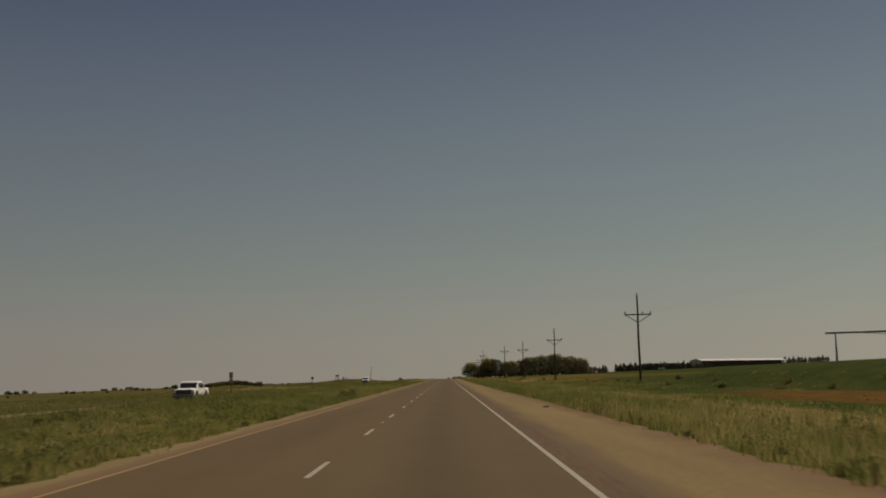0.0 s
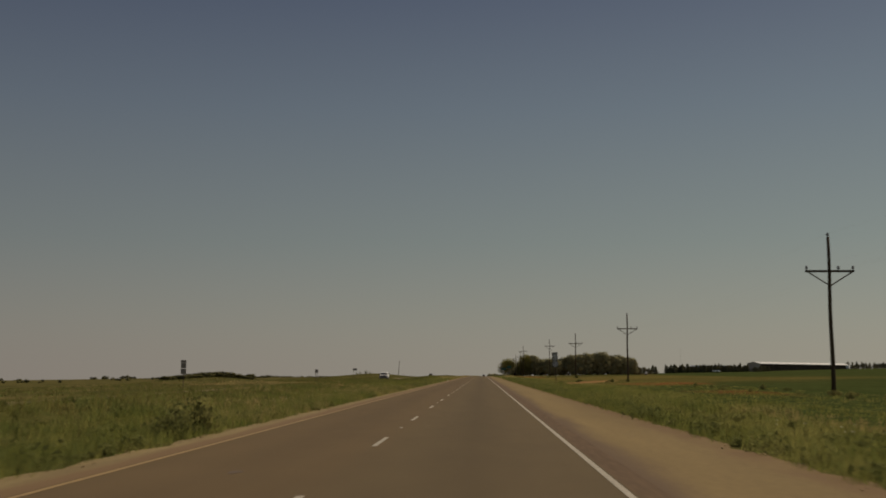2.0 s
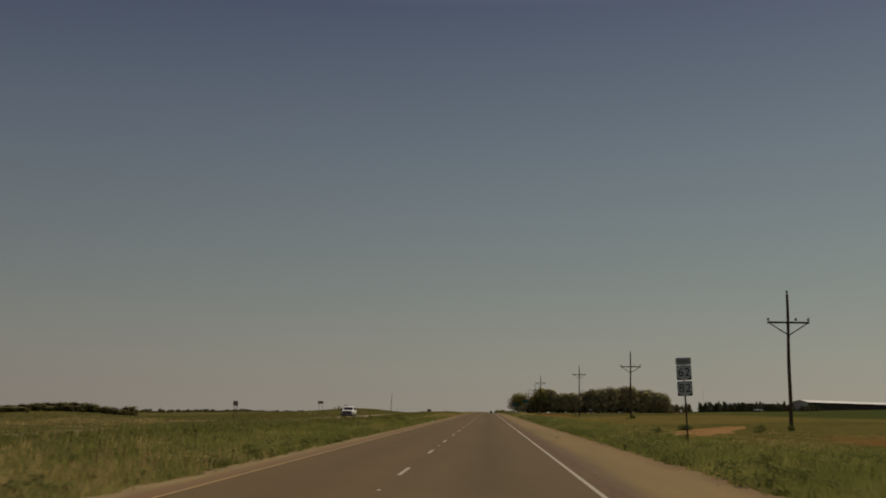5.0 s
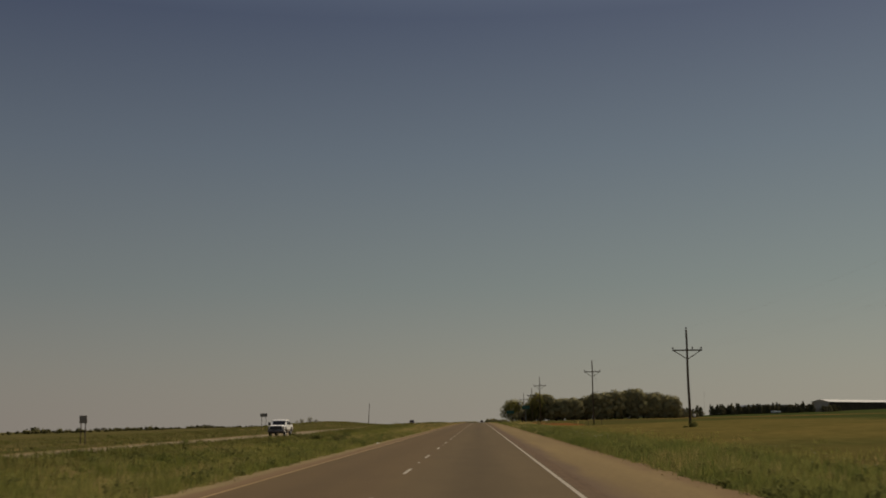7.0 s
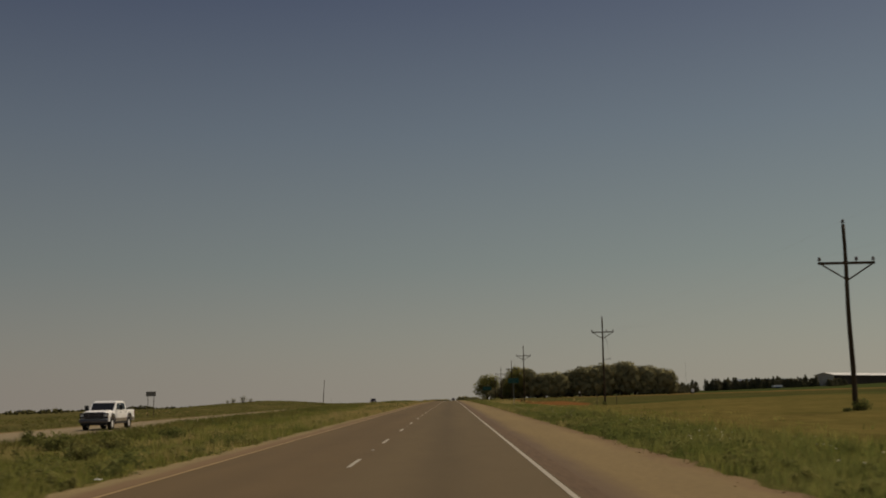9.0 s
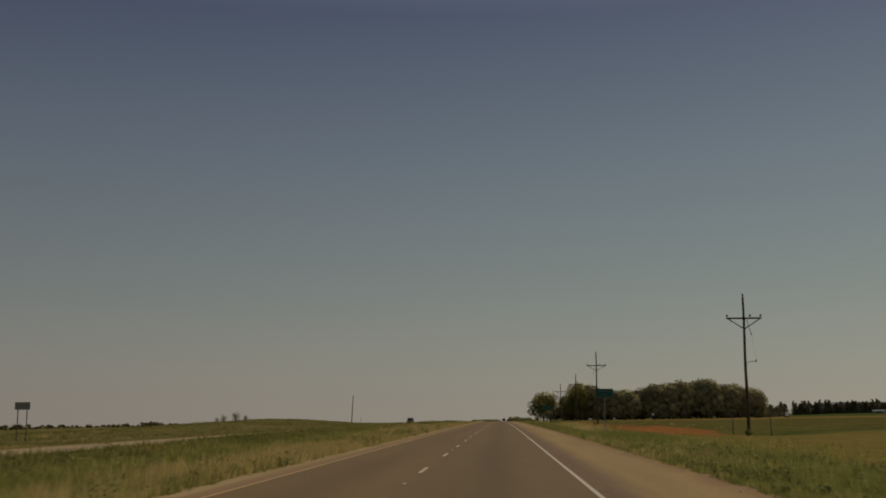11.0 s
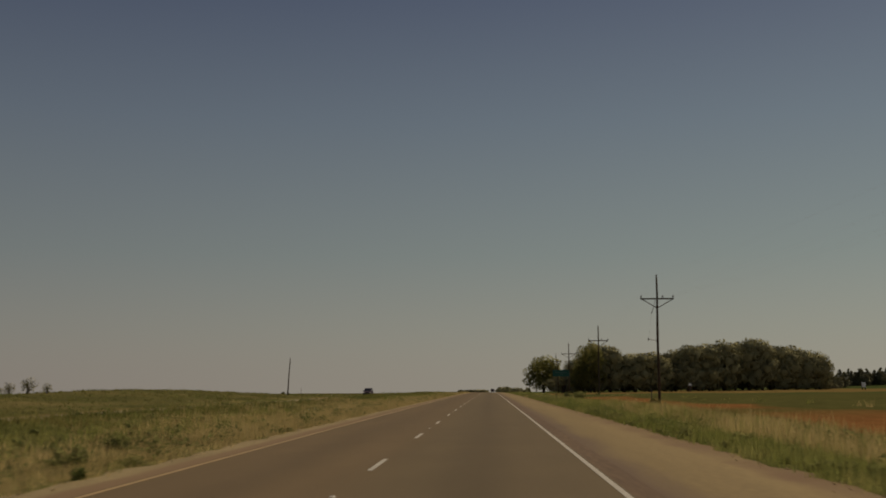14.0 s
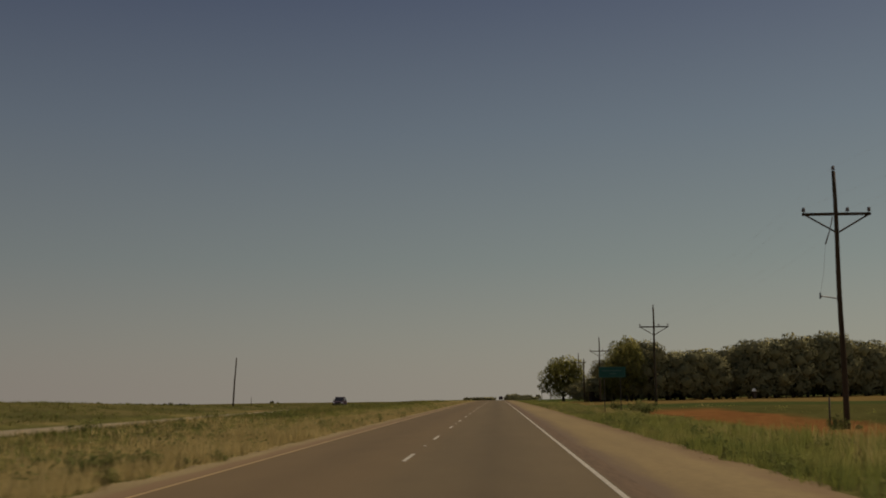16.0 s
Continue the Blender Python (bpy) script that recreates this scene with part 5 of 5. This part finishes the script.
def estate_car(m):
    v = thing("sport_utility_car", "dark violet-black sport utility car with pale headlights", "car", m)
    half, low = 0.93, 0.42
    out = [(-2.3, low), *arch(-1.45, 0.41, low), *arch(1.35, 0.41, low), (2.3, low), (2.36, 0.7), (2.3, 1.06), (-1.0, 1.04), (-1.8, 0.98), (-2.25, 0.86), (-2.36, 0.65)]
    part("body", side_form(out, half, (0.7, 1.1, 0.05)), CAR_DARK, v)
    crown = (1.03, 1.74, 0.20)
    cab = [(-1.15, 1.02), (2.28, 1.04), (2.05, 1.55), (1.75, 1.70), (0.4, 1.75), (-0.35, 1.68)]
    part("cab", side_form(cab, half * 0.95, crown, 0.05), CAR_DARK, v)
    part("windscreen", box(bmesh.new(), (-0.46, -0.72, -0.012), (0.42, 0.72, 0.012), 0.01), CAR_GLASS, v).matrix_basis = pose(-0.78, 0, 1.37, 0, -39.5, 0)
    for s in (-1, 1):
        part("side_window", side_pane(bmesh.new(), [(-0.85, 1.10), (0.35, 1.10), (0.35, 1.58), (-0.30, 1.57)], half * 0.95, crown, s), CAR_GLASS, v)
    for s in (-1, 1):
        part("side_window", side_pane(bmesh.new(), [(0.45, 1.10), (1.95, 1.10), (1.75, 1.55), (0.45, 1.58)], half * 0.95, crown, s), CAR_GLASS, v)
    part("grille", box(bmesh.new(), (-2.40, -0.5, 0.62), (-2.30, 0.5, 0.80), 0.02), CAR_TRIM, v, "dark grille")
    part("front_bumper", box(bmesh.new(), (-2.46, -0.88, 0.36), (-2.28, 0.88, 0.58), 0.05), CAR_TRIM, v)
    part("rear_bumper", box(bmesh.new(), (2.28, -0.88, 0.36), (2.44, 0.88, 0.58), 0.05), CAR_TRIM, v)
    for s in (-1, 1):
        part("headlight", box(bmesh.new(), (-2.38, s * 0.70 - 0.17, 0.66), (-2.18, s * 0.70 + 0.17, 0.82), 0.03), LAMP_CLEAR, v, "clear headlight")
        part("tail_light", box(bmesh.new(), (2.26, s * 0.8 - 0.08, 0.75), (2.36, s * 0.8 + 0.08, 1.05), 0.02), LAMP_RED, v, "red tail light")
        part("mirror", box(bmesh.new(), (-0.75, s * 1.0 - 0.09, 1.08), (-0.62, s * 1.0 + 0.09, 1.24), 0.03), CAR_DARK, v)
        part("roof_rail", rod(bmesh.new(), (-0.2, s * 0.66, 1.77), (1.6, s * 0.66, 1.76), 0.02), CAR_TRIM, v)
        for x in (-1.45, 1.35):
            wheel(v, x, s * 0.80, 0.36, 0.23, CHROME)
    part("underbody", box(bmesh.new(), (-2.1, -0.65, 0.32), (2.1, 0.65, 0.45), 0.03), CAR_TRIM, v)
    return v


def on_far_road(x, y, turn=90.0):
    return pose(x, y, float(road_z(y)) - 0.40, 0, 0, turn)


truck = pickup(on_far_road(-24.4, 326.5))
copy_thing(truck, on_far_road(-24.3, 103))
suv = estate_car(on_far_road(-27.0, 628))
ahead = copy_thing(suv, pose(1.6, 930, float(road_z(930)), 0, 0, -90))
ahead["label"] = "dark car far ahead in the near lane"

# ---- sand by the route sign ----
u, w = np.meshgrid(np.linspace(0, 1, 22), np.linspace(0, 2 * math.pi, 97)[:-1])
rad = 1 + 0.20 * np.sin(3 * w + 0.6) + 0.12 * np.sin(7 * w) + 0.08 * np.sin(13 * w + 1) + 0.06 * np.sin(23 * w)
pa, pb = 18.0 * u * rad * np.cos(w), 2.1 * u * rad * np.sin(w)
px, py = 17.0 + 0.30 * pa + 0.954 * pb, 222.0 + 0.954 * pa - 0.30 * pb
dome = 0.09 * (1 - u ** 2) + 0.10 * (1 - u ** 4) * np.sin(px * 1.3 + 0.5) * np.cos(py * 0.55)
pz = land_z(px, py) + np.maximum(dome, 0) + 0.05 * np.sin(px * 4.1 + py * 0.7) * np.sin(py * 1.9) * (1 - u) - 0.05 * u ** 8 + 0.01
idx = np.arange(u.size).reshape(u.shape)
nxt = np.roll(idx, -1, 0)
quads = np.stack([idx[:, :-1], idx[:, 1:], nxt[:, 1:], nxt[:, :-1]], -1).reshape(-1, 4)
tagged(tag_mesh("sand_patch", raw_mesh("sand_patch", np.stack([px, py, pz], -1).reshape(-1, 3), quads), SAND), "bare orange sand patch at the field beside the route sign", "sand", kind="structure")

# ---- grass, weeds and flowers ----


def tufts(name, x, y, height, blades, spread, width, mat, label, lean=0.55):
    """One object of grass tufts at the given places."""
    n = len(x)
    k = blades
    bx = np.repeat(x, k) + rng.normal(0, 1, n * k) * np.repeat(spread, k)
    by = np.repeat(y, k) + rng.normal(0, 1, n * k) * np.repeat(spread, k)
    bz = land_z(bx, by) - 0.03
    h = np.repeat(height, k) * rng.uniform(0.35, 1.15, n * k)
    a = rng.uniform(0, 2 * math.pi, n * k)
    wd = width * rng.uniform(0.6, 1.4, n * k)
    dx, dy = np.cos(a) * wd / 2, np.sin(a) * wd / 2
    la = rng.uniform(0, 2 * math.pi, n * k)
    ll = h * lean * rng.random(n * k)
    tip = np.stack([bx + np.cos(la) * ll, by + np.sin(la) * ll, bz + h], -1)
    lo = np.stack([bx - dx, by - dy, bz], -1)
    hi = np.stack([bx + dx, by + dy, bz], -1)
    me = raw_mesh(name, np.stack([lo, hi, tip], 1).reshape(-1, 3), np.arange(n * k * 3).reshape(-1, 3))
    up = np.stack([0.45 * np.cos(la), 0.45 * np.sin(la), np.ones(n * k)], -1)
    soft_normals(me, np.repeat(up, 3, 0))
    return tagged(tag_mesh(name, me, mat), label, "grass", kind="stuff")


def scatter(x0, x1, y0, y1, per_m2, bias=1.0):
    n = int((x1 - x0) * (y1 - y0) * per_m2)
    return x0 + (x1 - x0) * rng.random(n) ** bias, rng.uniform(y0, y1, n)


def keep(x, y):
    """Where grass grows: off the sand and the bare soil."""
    pa, pb = 0.30 * (x - 17.0) + 0.954 * (y - 222.0), 0.954 * (x - 17.0) - 0.30 * (y - 222.0)
    r2 = (pa / 19) ** 2 + (pb / 2.2) ** 2 + 0.5 * rng.random(len(x)) * np.abs(np.sin(x * 1.3))
    bare = ((x > np.where((y > 425) & (y < 480), 12.0, 11.2)) & (x < 21.5) & (y > 376) & (y < 548)) | ((x > 14.4) & (x < 22) & (y > 5) & (y < 85))
    field = (x > np.where((y > 425) & (y < 480), 12.0, 10.9)) & (y > 225) & (rng.random(len(x)) > np.where((y > 225) & (y < 400), 0.62 * np.exp(-(x - 10.9) / 2.0), 0.05))
    return (r2 > 1) & ~field & ((x < 0) | (x > right_edge(y) - 0.05)) & (~bare | (rng.random(len(x)) < 0.12))


def height_field(x, y, lo, hi):
    inland = np.where(x > 0, x - RIGHT_EDGE, np.where(x > -21, LEFT_EDGE - x, 9))          # lower next to the shoulders
    low = np.where((x > 10.6) & (y < 225), 0.55, 1.0) * np.where(x > 8.3, np.interp(y, [380, 384, 410, 428, 476, 500], [1.0, 0.75, 0.9, 1.7, 1.7, 0.95]), 1.0) * np.clip(0.84 + 0.4 * inland, 0.84, 1) * np.where(x > 0, np.interp(y, [35, 55, 110, 130], [1, 1.25, 1.25, 1]), 1.0)
    return low * (lo + (hi - lo) * np.clip(0.5 + 0.6 * waves(x * 3.1, y * 1.3) + 0.25 * rng.normal(size=len(x)), 0, 1))


def dryness(x, y):
    """Which tufts have dried to straw: in drifts, more of them in the median further on."""
    left = np.interp(y, [0, 200, 228, 262, 280, 350, 405, 440, 560], [0.24, 0.14, 0.44, 0.44, 0.36, 0.40, 0.66, 0.86, 0.78])
    right = np.interp(y, [0, 80, 130, 170, 330, 390, 560], [0.12, 0.20, 0.18, 0.08, 0.10, 0.14, 0.16])
    right = right + np.where((x > 8.0) & (y > 405) & (y < 490), np.interp(y, [455, 472], [0.60, 0.22]), 0.0)
    right = right + np.where((x > 10.2) & (x < 12.6) & (y < 100), 0.45, 0.0)
    pasture = np.where((x > -47) & (x < -34) & (y > 225) & (y < 275), 0.75, 0.0)
    left = left + np.where((x > -14.6) & (x < -11.4) & (y > 26) & (y < 62), 0.45, 0.0)
    share = np.where(x > 0, right, np.where(x < -30, pasture, left * np.interp(x, [-16, -9], [0.15, 1.0]))) + 0.40 * waves(x * 2.4 + 9, y * 0.9)
    return rng.uniform(0.2, 0.8, len(x)) < share


for x0, x1, dens, lo, hi, blades, width, name in (
        (RIGHT_EDGE - 0.05, 9.0, 13, 0.14, 0.47, 14, 0.015, "verge_grass"), (9.0, 10.8, 8.0, 0.20, 0.50, 13, 0.020, "verge_grass"), (10.8, 15.0, 4.0, 0.18, 0.40, 12, 0.026, "field_edge_grass"), (15.0, 24.0, 0.9, 0.12, 0.35, 12, 0.04, "field_edge_grass"),
        (-10.0, LEFT_EDGE + 0.05, 13, 0.14, 0.50, 14, 0.015, "median_grass"), (-14.5, -10.0, 5.5, 0.20, 0.46, 13, 0.024, "median_grass"), (-20.4, -14.5, 3.4, 0.20, 0.48, 11, 0.032, "median_grass"),
        (-60.0, -30.4, 0.55, 0.12, 0.32, 10, 0.06, "pasture_grass")):
    for y0, y1, thin in ((6, 320, 1.0), (320, 560, 1.0), (560, 760, 0.25)):
        x, y = scatter(x0, x1, y0, y1, dens * thin)
        ok = keep(x, y)
        x, y = x[ok], y[ok]
        dry = dryness(x, y)
        lush = ~dry & (rng.random(len(x)) < np.where(x > 0, np.interp(y, [0, 130, 180, 240, 320, 350, 380, 400], [0.5, 0.4, 0.5, 0.72, 0.72, 0.55, 0.55, 0.35]) * np.where(x > 10.8, 0.2, 1.0), np.interp(y, [20, 60, 130, 230, 260], [0.15, 0.52, 0.48, 0.38, 0.12])))
        for pick, mat, more, label in ((lush, LUSH, 1.05, "lush dark green roadside grass"), (~dry & ~lush, PASTURE if x1 < -14 else GRASS, 1.0, "green roadside grass with seed heads"), (dry, STRAW, 1.15, "tall straw-coloured roadside grass")):
            tufts(name, x[pick], y[pick], height_field(x[pick], y[pick], lo, hi) * more, blades, np.full(pick.sum(), 0.12 if dens > 5 else 0.2), width / thin ** 0.5, mat, label)

# low leafy weeds, thickest along the shoulders
for x0, x1, per, name in ((RIGHT_EDGE - 0.05, 6.9, 0.75, "roadside_weeds"), (-8.8, LEFT_EDGE + 0.0, 0.40, "roadside_weeds"), (6.9, 10.5, 0.28, "verge_weeds"), (-19.5, -8.6, 0.11, "median_weeds")):
    x, y = scatter(x0, x1, 6, 600, per)
    ok = (x < 0) | (x > right_edge(y) + 0.1)
    x, y = x[ok], y[ok]
    size = 0.10 + (0.30 if x0 > 0 else 0.36) * rng.random(len(x)) ** 2.0
    k = 5
    cx = np.repeat(x, k) + rng.normal(size=len(x) * k) * np.repeat(size, k) * 0.7
    cy = np.repeat(y, k) + rng.normal(size=len(x) * k) * np.repeat(size, k) * 0.9
    cs = np.stack([cx, cy, land_z(cx, cy) + np.repeat(size, k) * rng.uniform(0.25, 0.9, len(x) * k)], -1)
    me = leaf_cloud(name, cs, np.repeat(size, k) * 0.6, len(x) * 100, 0.045, 77 + int(x0))
    tagged(tag_mesh(name, me, WEED), "dark green leafy weeds in the verge", "weeds", kind="stuff")

# white wildflowers, sprinkled in drifts
x = np.concatenate([scatter(6.0, 11, 6, 600, 1.6)[0], scatter(-19, -7.5, 6, 600, 0.6)[0]])
y = rng.uniform(6, 600, len(x))
patches = ((-13.3, 45, 46), (-12.8, 37, 26), (7.6, 265, 26), (7.9, 283, 26), (9.0, 275, 8), (8.4, 462, 16), (9.5, 79, 30), (8.6, 84, 14), (-9.5, 456, 26), (-10.8, 452, 18))
x = np.concatenate([x] + [rng.normal(a, 0.55, k) for a, b, k in patches])
y = np.concatenate([y] + [rng.normal(b, 2.0, k) for a, b, k in patches])
big = np.arange(len(x)) >= len(x) - sum(k for _, _, k in patches)
ok = (waves(x * 2.2, y * 0.9) > 0.28) | big
x, y, big = x[ok], y[ok], big[ok]
z = land_z(x, y) + rng.uniform(0.22, 0.48, len(x))
r = np.where(big, rng.uniform(0.012, 0.028, len(x)), rng.uniform(0.006, 0.013, len(x)))
a = rng.uniform(0, 6.28, len(x))
c = np.stack([x, y, z], -1)
o1 = np.stack([np.cos(a * 0.25) * r, np.sin(a * 0.25) * r * 0.3, r * 0.2], -1)
o2 = np.stack([0 * r, (1.1 + 0.3 * np.cos(a)) * r, 0.6 * r], -1)
fv = np.stack([c - o1, c - o2, c + o1, c + o2], 1).reshape(-1, 3)
tagged(tag_mesh("wildflowers", raw_mesh("wildflowers", fv, np.arange(len(fv)).reshape(-1, 4)), FLOWER), "small white wildflowers in the verges", "flowers", kind="stuff")

# crumbs of soil and stones along the edges of the shoulders
n = 2600
side_of = rng.random(n) < 0.6
y = rng.uniform(6, 560, n)
wob = 0.16 * np.sin(y * 0.9) * np.sin(y * 0.37 + 1) + 0.12 * np.sin(y * 2.3 + 0.5)
x = np.where(side_of, right_edge(y) + wob - np.abs(rng.normal(0, 0.22, n)), LEFT_EDGE - wob + np.abs(rng.normal(0, 0.16, n)))
r = 0.008 + 0.026 * rng.random(n) ** 2.5
c = np.stack([x, y, road_z(y) - 0.03 + r * 0.4], -1)
octa = np.array([(1, 0, 0), (0, 1, 0), (-1, 0, 0), (0, -1, 0), (0, 0, 0.8), (0, 0, -0.8)])
sv = c[:, None] + octa[None] * r[:, None, None] * rng.uniform(0.6, 1.4, (n, 6, 1))
tri = np.array([(0, 1, 4), (1, 2, 4), (2, 3, 4), (3, 0, 4), (1, 0, 5), (2, 1, 5), (3, 2, 5), (0, 3, 5)])
tagged(tag_mesh("gravel", raw_mesh("gravel", sv.reshape(-1, 3), (np.arange(n)[:, None, None] * 6 + tri[None]).reshape(-1, 3)), CLOD), "loose tan stones and soil crumbs along the shoulders", "gravel", kind="stuff")

# ---- litter on the shoulders ----


def scrap(name, x, y, size, mat, label, category, seed):
    """A crumpled flat scrap lying on the shoulder."""
    r = random.Random(seed)
    bm = bmesh.new()
    bmesh.ops.create_icosphere(bm, subdivisions=2, radius=size)
    for v in bm.verts:
        v.co.x *= 1.6 + r.uniform(-0.3, 0.3)
        v.co.z = max(v.co.z * 0.35 * r.uniform(0.5, 1.2), -size * 0.1)
    ob = part(name, bm, mat)
    ob.location = (x, y, float(road_z(y)) - 0.02 + size * 0.1)
    ob.rotation_euler = (0, 0, r.uniform(0, 3))
    return tagged(ob, label, category)


scrap("tyre_scrap", 4.6, 50, 0.16, TYRE, "torn black tyre scrap on the sandy shoulder", "litter", 1)
scrap("tyre_scrap", 3.7, 199.7, 0.07, TYRE, "small dark tyre scrap on the sandy shoulder", "litter", 2)
scrap("paper_litter", -7.0, 271, 0.05, TRAILER_WHITE, "small white litter at the edge of the median grass", "litter", 5)
scrap("paper_litter", -6.6, 264, 0.085, TRAILER_WHITE, "crumpled white litter on the gravel edge", "litter", 4)
